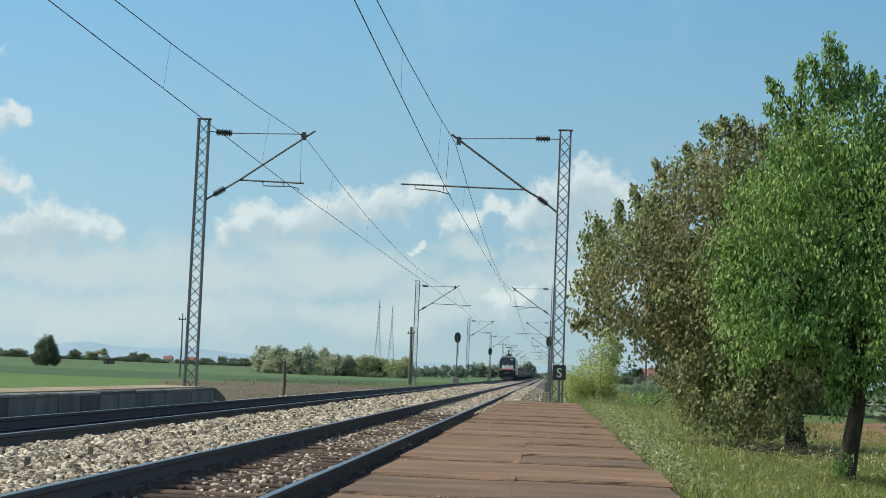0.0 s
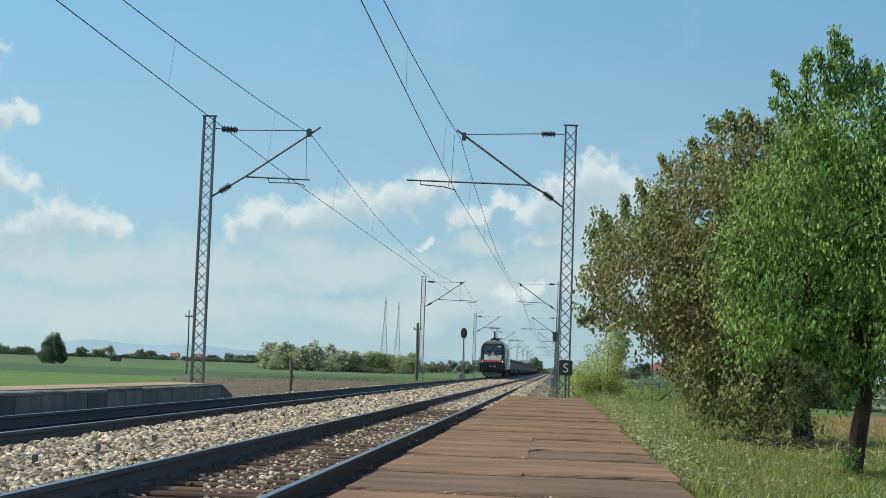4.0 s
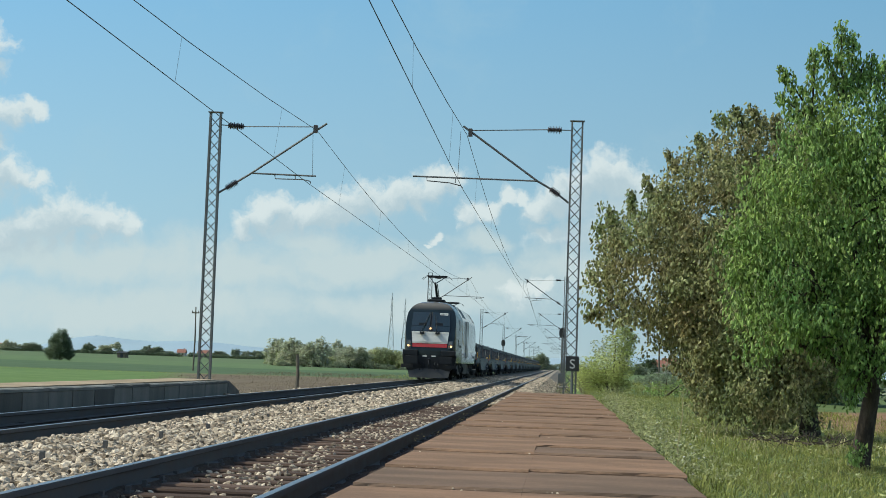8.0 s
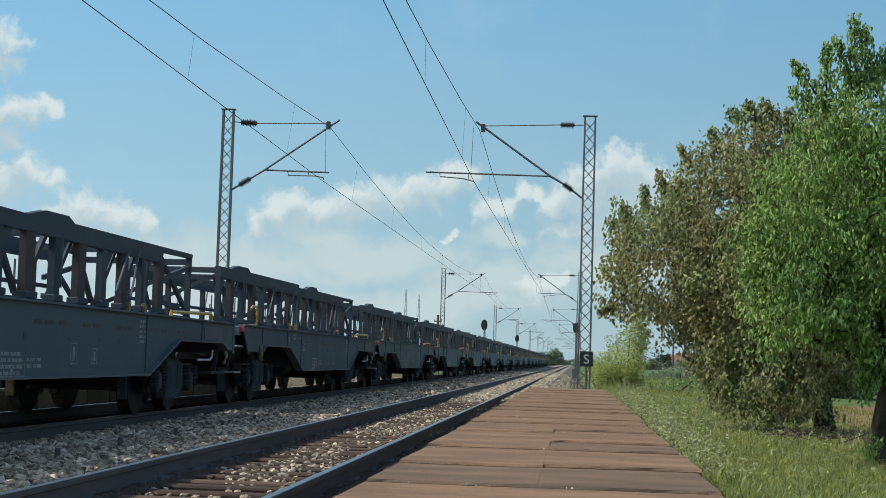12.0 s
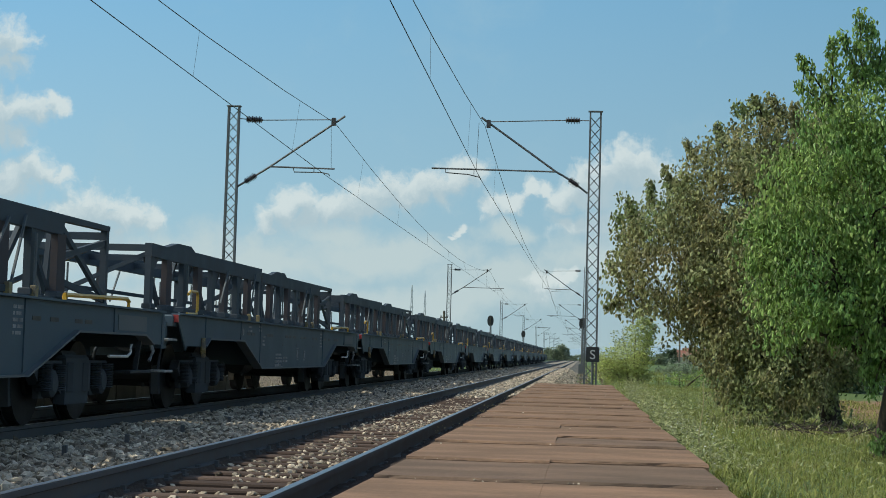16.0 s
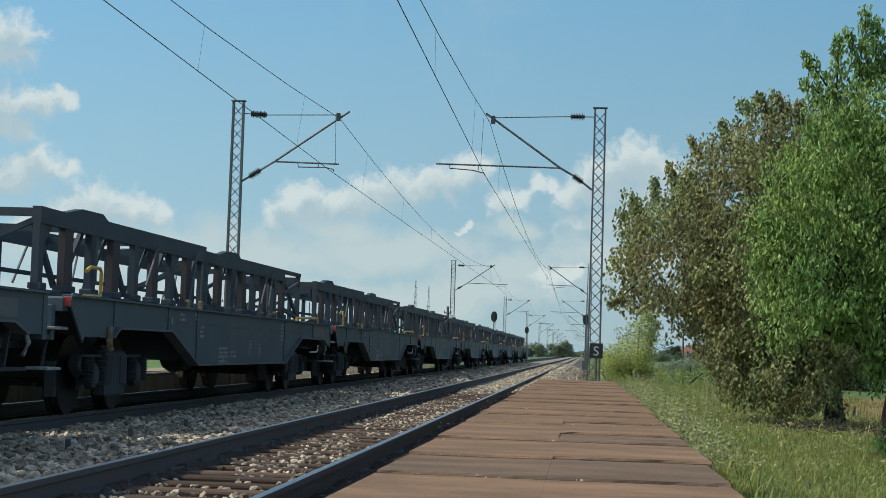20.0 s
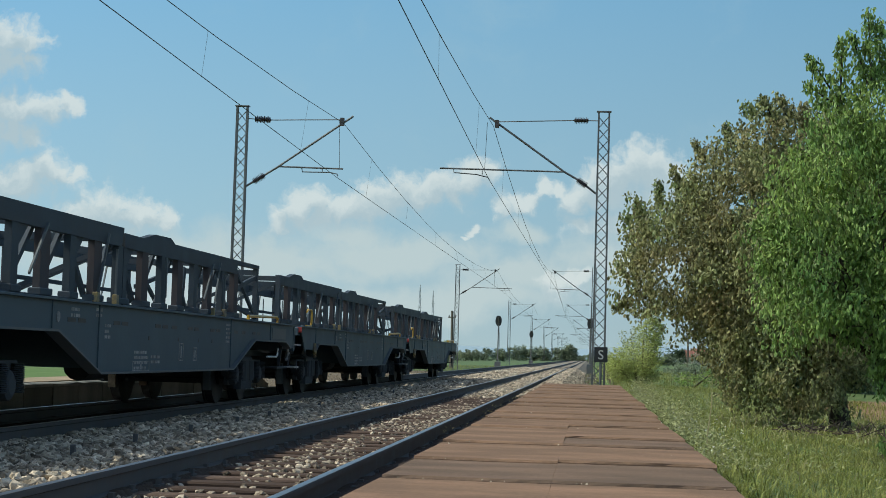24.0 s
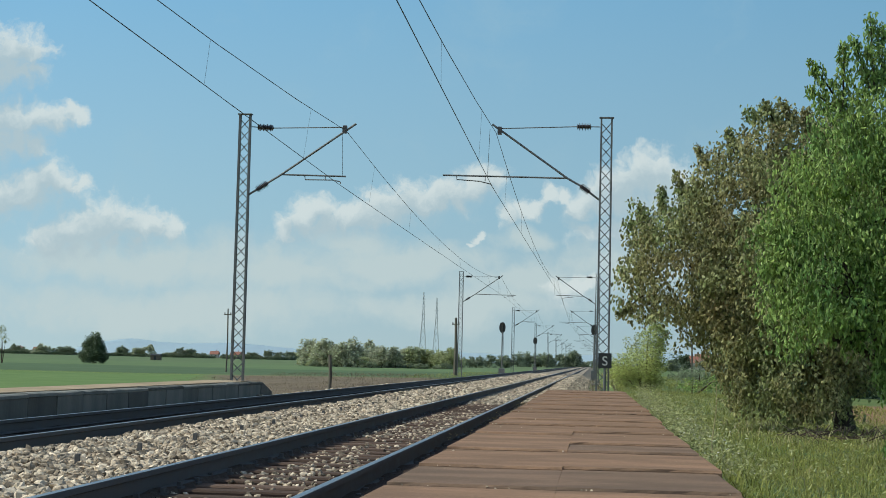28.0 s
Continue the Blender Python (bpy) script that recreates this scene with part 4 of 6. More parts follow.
        for x in (-0.45, -0.28, 0.30, 0.46):
            part("brake_hose", Form().tube([(x, 0.50, 0.95), (x, 0.36, 0.80), (x * 1.05, 0.40, 0.52)], 0.022, 6), CHASSIS, e)
        for x in (-0.34, 0.12):
            part("coupling_plate", Form().box(x, x + 0.22, 0.395, 0.42, 1.20, 1.27, 0.004), SILVER, e)
    for s in (-1, 1):
        x = s * 1.494
        for y, d in ((2.45, 0), (L - 2.45, 0)):
            part("side_window", Form().rings([[(s * (half_width(z, hull(q), roundness(min(q, L - q))) + d), q, z) for q, z in ((y - 0.42, 2.62), (y + 0.42, 2.62), (y + 0.42, 3.16), (y - 0.30, 3.16))] for d in (-0.04, 0.008)]), SIDEGLASS, t, "dark cab side window")
        for y in (7.1,) if s > 0 else (12.2,):
            part("door_seal", Form().box(x - 0.03, x + 0.0045, y - 0.425, y + 0.425, 1.08, 3.20), BLACK, t)
            part("door", Form().box(x - 0.03, x + 0.0075, y - 0.405, y + 0.405, 1.10, 3.18), PAINT, t, "black body side door")
            for k in (-1, 1):
                part("handrail", Form().tube([(x + s * 0.01, y + k * 0.54, 1.22), (x + s * 0.06, y + k * 0.54, 1.27), (x + s * 0.06, y + k * 0.54, 3.20), (x + s * 0.01, y + k * 0.54, 3.24)], 0.018, 6), SILVER, t, "bright steel handrail")
        # roof-edge ventilation openings
        for y in (5.45, 6.75, 15.55, 16.7):
            f = Form().rings([[(s * half_width(z, hull(yy), roundness(min(yy, L - yy))) + s * 0.012, yy, z) for z, yy in ((3.40, y - 0.30), (3.84, y - 0.66), (3.84, y + 0.52), (3.40, y + 0.88))],
                              [(s * half_width(z, hull(yy), roundness(min(yy, L - yy))) - s * 0.02, yy, z) for z, yy in ((3.40, y - 0.30), (3.84, y - 0.66), (3.84, y + 0.52), (3.40, y + 0.88))]])
            part("roof_vent", f, BLACK, t, "dark louvred roof vent")
        skin = lambda z: s * (1.49 * half_width(z, 1.0) + 0.0025)
        part("yellow_stripe", Form().prism([(skin(1.53), 1.53), (skin(1.685), 1.685), (skin(1.685) - s * 0.01, 1.685), (skin(1.53) - s * 0.01, 1.53)], "y", 3.45, 18.0), DECAL, t, "yellow stripe along the side")
        for k, r in enumerate((0.40, 0.545, 0.69)):
            f, m_ = Form(), 40
            for a, b in ((r, r + 0.075),):
                f.rings([[(skin(2.45 + q * math.sin(2 * math.pi * i / m_)) - s * inset, 4.16 + q * math.cos(2 * math.pi * i / m_), 2.45 + q * math.sin(2 * math.pi * i / m_)) for i in range(m_)] for inset, q in ((0.01, a), (0, a), (0, b), (0.01, b), (0.01, a))], True, False)
            part("yellow_ring", f, DECAL, t, "yellow ring of a round emblem")
        # lettering that stays unread: rows of short white bars
        for y0, y1, z, high in ((3.98, 5.50, 1.36, 0.085), (3.52, 3.80, 1.42, 0.05), (3.52, 3.80, 1.32, 0.05), (3.52, 3.74, 1.22, 0.04), (3.52, 3.78, 1.13, 0.04), (5.58, 6.05, 1.33, 0.06),
                                (3.98, 4.82, 1.11, 0.045), (12.55, 13.48, 1.40, 0.06), (12.74, 13.36, 1.22, 0.05), (13.60, 14.90, 1.28, 0.10), (12.34, 12.40, 1.20, 0.08)):
            f, y, k = Form(), y0, 0
            while y < y1:
                w = 0.075 if high > 0.07 else 0.05
                if k % 5 != 4:
                    f.box(min(skin(z), skin(z) - s * 0.01), max(skin(z), skin(z) - s * 0.01), y, min(y + w, y1), z, z + high)
                y, k = y + w * 1.5, k + 1
            part("lettering", f, MARK, t, "row of small white lettering")
        for k in range(6):
            w = half_width(1.8, width(2.05 + 0.15 * k), roundness(2.05 + 0.15 * k))
            part("lettering_bar", Form().box(s * w - 0.01, s * w + 0.012 if s > 0 else s * w + 0.01, 2.0 + 0.15 * k, 2.105 + 0.15 * k, 1.74, 1.86), MARK, t, "faded white lettering on the cab side")
        part("side_box", Form().box(x - 0.03, x + 0.006, 15.0, 16.05, 1.22, 1.38), BLACK, t, "dark recessed hatch")
    for y in (4.9, L - 4.9):
        b = bogie(t, y, 3.0, 0.56, 1.12, CHASSIS)
        for s in (-1, 1):
            for k in (-1, 1):
                part("sand_box", Form().box(s * 1.20 - 0.13, s * 1.20 + 0.13, k * 2.25 - 0.20, k * 2.25 + 0.20, 0.52, 0.86, 0.03), CHASSIS, b, "black sand box")
                part("sand_pipe", Form().tube([(s * 1.16, k * 2.22, 0.54), (s * 1.05, k * 2.16, 0.30), (s * 0.80, k * 2.10, 0.10)], 0.028, 6), CHASSIS, b)
                part("spring", Form().tube([(s * 1.22, k * 0.95, 0.62), (s * 1.22, k * 0.95, 0.92)], 0.13, 12), CHASSIS, b)
                part("brake_unit", Form().box(s * 1.02 - 0.10, s * 1.02 + 0.10, k * 0.62 - 0.16, k * 0.62 + 0.16, 0.32, 0.74, 0.04), CHASSIS, b)
            part("damper", Form().tube([(s * 1.30, -0.75, 0.82), (s * 1.30, 0.10, 0.74), (s * 1.30, 0.60, 0.70)], [0.055, 0.055, 0.03], 8), CHASSIS, b)
            part("traction_link", Form().beam((s * 1.18, -0.9, 0.44), (s * 1.18, 0.9, 0.40), 0.10, 0.14), CHASSIS, b)
    part("transformer_box", Form().box(-1.3, 1.3, 7.6, 11.7, 0.35, 0.92, 0.05), CHASSIS, t)
    part("air_tank", Form().tube([(1.2, 6.9, 0.6), (1.2, 7.5, 0.6)], 0.2, 12), CHASSIS, t)
    for y in (8.6, 11.0):
        part("roof_box", Form().box(-0.55, 0.55, y - 0.5, y + 0.5, 4.0, 4.16, 0.04), ROOFGREY, t)
    for s in (-1, 1):
        f = Form()
        for i in range(9):
            f.tube([(s * 0.62, 5.5 + i, 3.95), (s * 0.62, 5.5 + i, 4.12)], 0.04, 6)
        f.tube([(s * 0.62, 5.2, 4.13), (s * 0.62, 13.8, 4.13)], 0.02, 6)
        part("roof_conductor", f, MAST, t)

    def pantograph(y, up, way):
        p = new("pantograph")
        p.parent = t
        p.location = (0, y, 4.08)
        part("base_frame", Form().box(-0.45, 0.45, -0.50, 0.50, 0.10, 0.20, 0.03).box(-0.24, 0.24, -0.34, 0.34, 0.20, 0.33, 0.03), CHASSIS, p)
        for a in (-0.36, 0.36):
            for b in (-0.36, 0.36):
                part("insulator", insulator(Form(), (a, b, -0.10), (a, b, 0.11)), INSUL, p)
        zk, yk = (1.02, way * 1.55) if up else (0.34, way * 1.75)
        zt, yt = (1.40, way * 0.10) if up else (0.42, way * 0.0)
        part("lower_arm", Form().tube([(0, -way * 0.25, 0.28), (0, yk, zk)], [0.075, 0.055], 8), CHASSIS, p)
        part("link_rod", Form().tube([(0.14, way * 0.25, 0.26), (0.12, yk * 1.05, zk - 0.06)], 0.024, 6), CHASSIS, p)
        for s in (-1, 1):
            part("upper_arm", Form().tube([(s * 0.06, yk, zk), (s * 0.42, yt, zt)], 0.022, 6), CHASSIS, p)
        h = part("head_frame", Form().tube([(-0.5, yt, zt), (0.5, yt, zt)], 0.03, 6), CHASSIS, p)
        for d in (-0.32, 0.32):
            part("contact_strip", Form().tube([(-0.80, yt + d, zt - 0.13), (-0.70, yt + d, zt - 0.02), (-0.56, yt + d, zt + 0.05), (-0.52, yt + d, zt + 0.055), (0.52, yt + d, zt + 0.055), (0.56, yt + d, zt + 0.05), (0.70, yt + d, zt - 0.02), (0.80, yt + d, zt - 0.13)], [0.010, 0.010, 0.012, 0.028, 0.028, 0.012, 0.010, 0.010], 6), CHASSIS, h)
        for x in (-0.45, 0.45):
            part("spring_box", Form().box(x - 0.04, x + 0.04, yt - 0.34, yt + 0.34, zt - 0.02, zt + 0.04), CHASSIS, h)

    pantograph(4.25, True, -1)
    pantograph(L - 4.25, False, 1)
    return t


def flat_wagon():
    """Flat wagon with deep side sills and two open racks on its deck; y runs back from its front coupling plane."""
    t = thing("freight_wagon", "dark flat freight wagon loaded with open steel racks", "freight wagon", "wagons of the goods train")
    P = 18.204
    A, E = 0.34, P - 0.26
    o = [(1.04, 0.90), (0.60, 1.31), (E, 1.31), (E, 0.91), (17.35, 0.91), (16.95, 1.02), (14.30, 1.02), (12.75, 0.57), (6.10, 0.57), (4.60, 1.01), (2.25, 1.01), (1.98, 0.90)]
    for s in (-1, 1):
        x = s * 1.40
        sill = part("side_sill", Form().prism(o, "x", x - 0.012, x + 0.012), WAGON, t, "deep fish-bellied side sill")
        part("top_flange", Form().box(x - 0.10, x + 0.06, 0.60, E, 1.312, 1.335, 0.003), WAGON, sill)
        fl = Form()
        for (ya, za), (yb, zb) in zip(o[4:], o[5:]):
            fl.beam((x, ya, za), (x, yb, zb), 0.15, 0.022)
        part("bottom_flange", fl, EDGE, sill, "paler bottom flange")
        part("front_gusset", Form().beam((x, 0.58, 1.30), (x, 1.06, 0.89), 0.13, 0.022, (1, 0, 0)), WAGON, sill)
        for y in (2.12, 4.55, 6.12, 12.72, 15.75):
            part("stiffener", Form().box(x - 0.03, x + 0.026, y - 0.011, y + 0.011, 1.03 if y < 6 or y > 13 else 0.60, 1.31), WAGON, sill)
        part("end_panel", Form().box(x - 0.013, x + s * 0.019 if s > 0 else x + 0.013, 15.92, 17.15, 1.06, 1.24), EDGE, sill, "worn paler plate near the sill's end")
        if s > 0:
            # dark lashing slots in pairs along the web
            for k, y in enumerate((5.05, 5.4, 6.68, 7.0, 8.45, 8.8, 9.25, 10.1, 10.45, 11.4, 11.76, 12.95, 13.5, 14.3, 14.65)):
                part("slot", Form().box(x - 0.014, x + 0.0145, y, y + 0.26, 1.105, 1.150), BLACK, sill)
            for y in (8.16, 9.59, 10.70, 11.5):
                part("drain_hole", Form().box(x - 0.014, x + 0.0145, y, y + 0.05, 0.95, 1.0), BLACK, sill)
            # stencilled data panels
            for y0, z0, wide, rows in ((7.56, 0.60, 0.62, 4), (8.30, 0.67, 0.42, 2), (12.40, 0.96, 0.30, 5), (5.15, 1.16, 0.30, 2), (6.35, 0.95, 0.22, 3), (6.0, 1.18, 0.24, 2)):
                f = Form()
                for j in range(rows):
                    y = y0
                    while y < y0 + wide - 0.05:
                        w = 0.05 + 0.05 * ((j * 7 + int(y * 31)) % 3)
                        f.box(x - 0.013, x + 0.0150, y, min(y + w, y0 + wide), z0 + 0.062 * j, z0 + 0.062 * j + 0.034)
                        y += w + 0.03
                part("stencil_panel", f, MARK, sill, "rows of faded white stencil marks")
            for y0, z0, y1, z1 in ((9.67, 0.70, 9.90, 0.93), (10.44, 0.70, 10.64, 0.88), (7.50, 0.58, 8.24, 0.70)):
                f = Form().box(x - 0.013, x + 0.0150, y0, y1, z0, z0 + 0.014).box(x - 0.013, x + 0.0150, y0, y1, z1 - 0.014, z1)
                f.box(x - 0.013, x + 0.0150, y0, y0 + 0.014, z0 + 0.014, z1 - 0.014).box(x - 0.013, x + 0.0150, y1 - 0.014, y1, z0 + 0.014, z1 - 0.014)
                f.box(x - 0.013, x + 0.0150, (y0 + y1) / 2 - 0.03, (y0 + y1) / 2 + 0.03, z0 + 0.04, z1 - 0.04)
                part("marking_frame", f, MARK, sill)
            part("reflector_disc", Form().disc((x + 0.012, 4.74, 1.15), (1, 0, 0), 0.055, 0.014, 14), MARK, sill, "faded white round marker")
        part("end_handrail", Form().tube([(s * 1.42, 0.96, 1.335), (s * 1.42, 1.50, 1.345), (s * 1.42, 1.55, 1.40), (s * 1.42, 1.55, 1.60), (s * 1.42, 1.50, 1.65), (s * 1.42, 1.16, 1.65), (s * 1.42, 1.00, 1.60)], 0.022, 6), YELLOW, t, "yellow shunter's handrail")
        part("deck_handrail", Form().tube([(s * 1.42, 13.9, 1.33), (s * 1.42, 13.9, 1.39), (s * 1.42, 16.22, 1.43), (s * 1.42, 16.30, 1.40), (s * 1.42, 16.30, 1.33)], 0.026, 6), YELLOW, t, "low yellow rail along the deck edge")
        part("marker_plate", Form().box(s * 1.36 - 0.06, s * 1.36 + 0.06, 0.50, 0.53, 1.21, 1.31, 0.005), REDLAMP, t, "small red marker plate")
        part("lashing_hook", Form().tube([(s * 1.43, 1.92, 1.02), (s * 1.44, 1.90, 0.86), (s * 1.44, 1.94, 0.77), (s * 1.44, 2.02, 0.78)], [0.035, 0.040, 0.036, 0.02], 8), HOOK, t, "hanging steel hook with worn yellow paint")
        # shunter's steps hung from the corners
        st = part("corner_step", Form().box(s * 1.30 - 0.12, s * 1.30 + 0.12, -0.12, 0.30, 0.555, 0.585, 0.006), MARK, t, "pale worn step plate")
        part("step_hanger", Form().tube([(s * 1.22, 0.28, 0.58), (s * 1.24, 0.40, 0.98), (s * 1.24, 0.42, 1.10)], 0.018, 6), UNDER, st)
        part("upper_step", Form().box(s * 1.32 - 0.10, s * 1.32 + 0.10, 0.02, 0.46, 0.965, 0.995, 0.006), MARK, t, "pale worn step plate")
        part("foot_step", Form().box(s * 1.28 - 0.10, s * 1.28 + 0.10, 16.62, 17.56, 0.555, 0.590, 0.01), UNDER, t)
        part("step_hanger", Form().beam((s * 1.30, 17.12, 0.58), (s * 1.34, 17.14, 0.95), 0.05, 0.05), UNDER, t)
        part("uncoupling_lever", Form().tube([(s * 1.38, 15.70, 0.76), (s * 1.40, 16.40, 0.76), (s * 1.40, 16.52, 0.80), (s * 1.40, 16.55, 0.90)], 0.018, 6), WHITE, t, "bent white uncoupling lever")
        part("brake_lever", Form().tube([(s * 1.36, 17.5, 0.98), (s * 1.40, 17.55, 0.82), (s * 1.38, 17.46, 0.70)], 0.026, 6), MARK, t)
    part("deck", Form().box(-1.38, 1.38, A + 0.30, E - 0.01, 1.235, 1.30), WAGON, t)
    part("centre_sill", Form().box(-0.30, 0.30, A, E, 0.75, 1.235), WAGON, t)
    for k in range(7):
        y = 6.2 + 1.07 * k
        part("crossbar", Form().box(-1.38, 1.38, y - 0.06, y + 0.06, 0.62, 1.235), WAGON, t)
    part("end_beam", Form().box(-1.30, 1.30, A - 0.06, A + 0.06, 0.86, 1.22, 0.01), WAGON, t)
    part("end_beam", Form().box(-1.42, 1.42, E - 0.06, E + 0.06, 0.86, 1.305, 0.01), WAGON, t)
    part("end_ledge", Form().box(-1.36, 1.36, 0.44, 0.80, 1.16, 1.31, 0.02), WAGON, t)
    for y, out in ((A, -0.72), (E, 0.62)):
        buffer_pair(t, y, out)
    for y in (3.35, P - 2.75):
        b = bogie(t, y, 1.8, 0.46, 1.0, BOGIE)
        for s in (-1, 1):
            for k in (-1, 1):
                part("brake_shoe", Form().beam((s * 0.76, k * 0.9 - 0.50, 0.62), (s * 0.76, k * 0.9 - 0.46, 0.22), 0.11, 0.09), PALEBAR if s < 0 else BOGIE, b, "dusty brake shoe" if s < 0 else "")
                part("axle_guard", Form().prism([(k * 0.9 - 0.30, 0.70), (k * 0.9 - 0.20, 0.30), (k * 0.9 + 0.20, 0.30), (k * 0.9 + 0.30, 0.70)], "x", s * 1.0 - 0.03, s * 1.0 + 0.03), BOGIE, b)
                for d in (-0.24, 0.24):
                    coil = []
                    for i in range(15):
                        coil += [(s * 1.10, k * 0.9 + d, 0.38 + 0.02 * i), (s * 1.10, k * 0.9 + d, 0.39 + 0.02 * i)]
                    part("spring", Form().tube(coil, [0.066, 0.088] * 15, 10), BOGIE, b)
            part("brake_rod", Form().tube([(s * 0.55, -1.3, 0.34), (s * 0.55, 1.3, 0.34)], 0.03, 6), BOGIE, b)
        part("brake_beam", Form().box(-0.95, 0.95, -0.42, 0.42, 0.30, 0.46, 0.03), BOGIE, b)
    for s in (-1, 1):
        part("brake_hose", Form().tube([(s * 0.45, A - 0.05, 0.98), (s * 0.45, A - 0.30, 0.80), (s * 0.40, A - 0.34, 0.50), (s * 0.40, A - 0.50, 0.62)], 0.026, 6), UNDER, t)
    part("brake_cylinder", Form().tube([(0.6, 8.0, 0.62), (0.6, 8.8, 0.62)], 0.18, 12), UNDER, t)
    part("end_platform_grating", Form().box(-1.25, 1.25, E - 0.75, E - 0.08, 1.312, 1.34), YELLOW, t, "worn yellow end platform grating")
    for y0, length, tail in ((1.06, 7.72, 0.0), (8.84, 8.42, 1.75)):
        k_ = new("rack")
        k_.parent = t
        k_.location = (0, y0, 0)
        tagged(k_, "open rusty steel rack of broad posts and diagonals")
        n = 8 if tail else 9
        step = (length - tail - 0.16) / (n - 1)
        for s in (-1, 1):
            x, near = s * 0.83, s > 0
            e = length
            top_ = [(0.0, 2.11), (0.0, 2.29), (0.85, 2.29), (1.45, 2.38), (2.25, 2.39), (2.50, 2.32), (e, 2.35), (e, 2.29), (e - tail - 0.02, 2.27), (e - tail - 0.08, 2.11)]
            part("top_rail", Form().prism(top_, "x", x - 0.05, x + 0.05), RACK, k_, "deep dark top rail")
            part("bottom_rail", Form().box(x - 0.05, x + 0.05, 0, e, 1.315, 1.40, 0.005), RACK, k_)
            for i in range(n) if near else range(0, n, 3):
                y = 0.08 + step * (i + (0 if near or i == n - 1 else 0.45))
                w = (0.16 if i in (0, n) else 0.30 if i % 2 else 0.21) if near else 0.15
                part("post", Form().box(x - 0.04, x + 0.04, max(0, y - w / 2), y + w / 2, 1.40, 2.12), RUSTPOST if i % 2 else RACK, k_)
                if not near:
                    continue
                part("foot_block", Form().box(x - 0.07, x + 0.07, max(0, y - w / 2 - 0.05), y + w / 2 + 0.05, 1.40, 1.47, 0.01), RACK, k_)
                if i % 2 == 0:
                    part("gusset", Form().prism([(y + w / 2, 2.12), (y + w / 2 + 0.34, 2.12), (y + w / 2, 1.84)], "x", x - 0.02, x + 0.02), RACK, k_)
                if i < n - 1:
                    za, zb = (1.46, 2.14) if i % 3 else (2.14, 1.46)
                    part("diagonal", Form().beam((x - s * 0.09, y + 0.1, za), (x - s * 0.09, y + step - 0.1, zb), 0.05, 0.075), RACK, k_)
            if not near:
                part("mid_rail", Form().box(x - s * 0.14 - 0.025, x - s * 0.14 + 0.025, 0.05, e - tail - 0.1, 1.70, 1.755), RACK, k_)
            if tail:
                part("end_post", Form().box(x - 0.04, x + 0.04, e - 0.10, e, 1.40, 2.29), RACK, k_)
                for za, zb in ((2.24, 1.46), (1.60, 1.44), (1.86, 2.14)):
                    part("diagonal", Form().beam((x, e - tail - 0.10, za), (x, e - 0.08, zb), 0.05, 0.07), RACK, k_)
                part("diagonal", Form().beam((x - s * 0.5, e - 0.75, 1.50), (x - s * 0.5, e - 0.60, 2.26), 0.06, 0.14), RACK, k_)
            for y, lean, za, zb in ((1.95, 0.0, 1.55, 2.10), (4.2, 0.55, 1.60, 2.16), (6.55 - tail, 0.45, 1.36, 2.22), (7.35 - tail, 0.0, 1.36, 2.06)):
                part("clamp_bar", Form().beam((x + s * 0.08, y, za), (x + s * 0.08, y + lean, zb), 0.022, 0.032), EDGE, k_, "thin worn clamp bar")
            for y in (6.55 - tail, 7.35 - tail):
                part("clamp_foot", Form().box(x + s * 0.08 - 0.03, x + s * 0.08 + 0.03, y - 0.05, y + 0.05, 1.338, 1.50, 0.008), HOOK, k_)
        for i in range(4):
            y = 0.06 + (length - 0.12) * i / 3
            part("cross_member", Form().box(-0.80, 0.80, y - 0.04, y + 0.04, 2.18, 2.27), RACK, k_)
            if i % 3 == 0:
                part("cross_brace", Form().beam((-0.80, y, 1.42), (0.80, y, 2.15), 0.05, 0.06), RACK, k_)
    return t


EDGE = material("paler wagon edge steel", (0.085, 0.105, 0.118), 0.6, 0, (0.15, 0.155, 0.155), 3, 40, 0.6, 0.1, 0.003, spec=0.25)
HOOK = material("worn yellowed hook paint", (0.36, 0.26, 0.09), 0.6, 0, (0.14, 0.12, 0.09), 9, 50, 0.7, 0.1, 0.002)
MARK = material("faded white stencil", (0.36, 0.36, 0.35), 0.8, 0, (0.17, 0.17, 0.17), 8, 60, 0.7, 0)
PALEBAR = material("pale galvanised bar", (0.30, 0.24, 0.18), 0.6, 0.3, (0.10, 0.085, 0.07), 6, 50, 0.5, 0)
AMBER = material("dull amber lens", (0.42, 0.20, 0.08), 0.15, 0, (0.30, 0.14, 0.06), 6, 40, 0.4, 0)
LAMPBOX = material("clear lamp glazing", (0.05, 0.06, 0.07), 0.12, 0, (0.04, 0.045, 0.05), 3, 30, 0.3, 0, spec=0.8)
engine = loco()
engine.location = (AXIS_2, FRONT_AT_10, 0)
first_wagon = flat_wagon()
wagons = [first_wagon] + [copy_thing(first_wagon, pose(AXIS_2, 60 + 18.204 * k, 0)) for k in range(1, 19)]

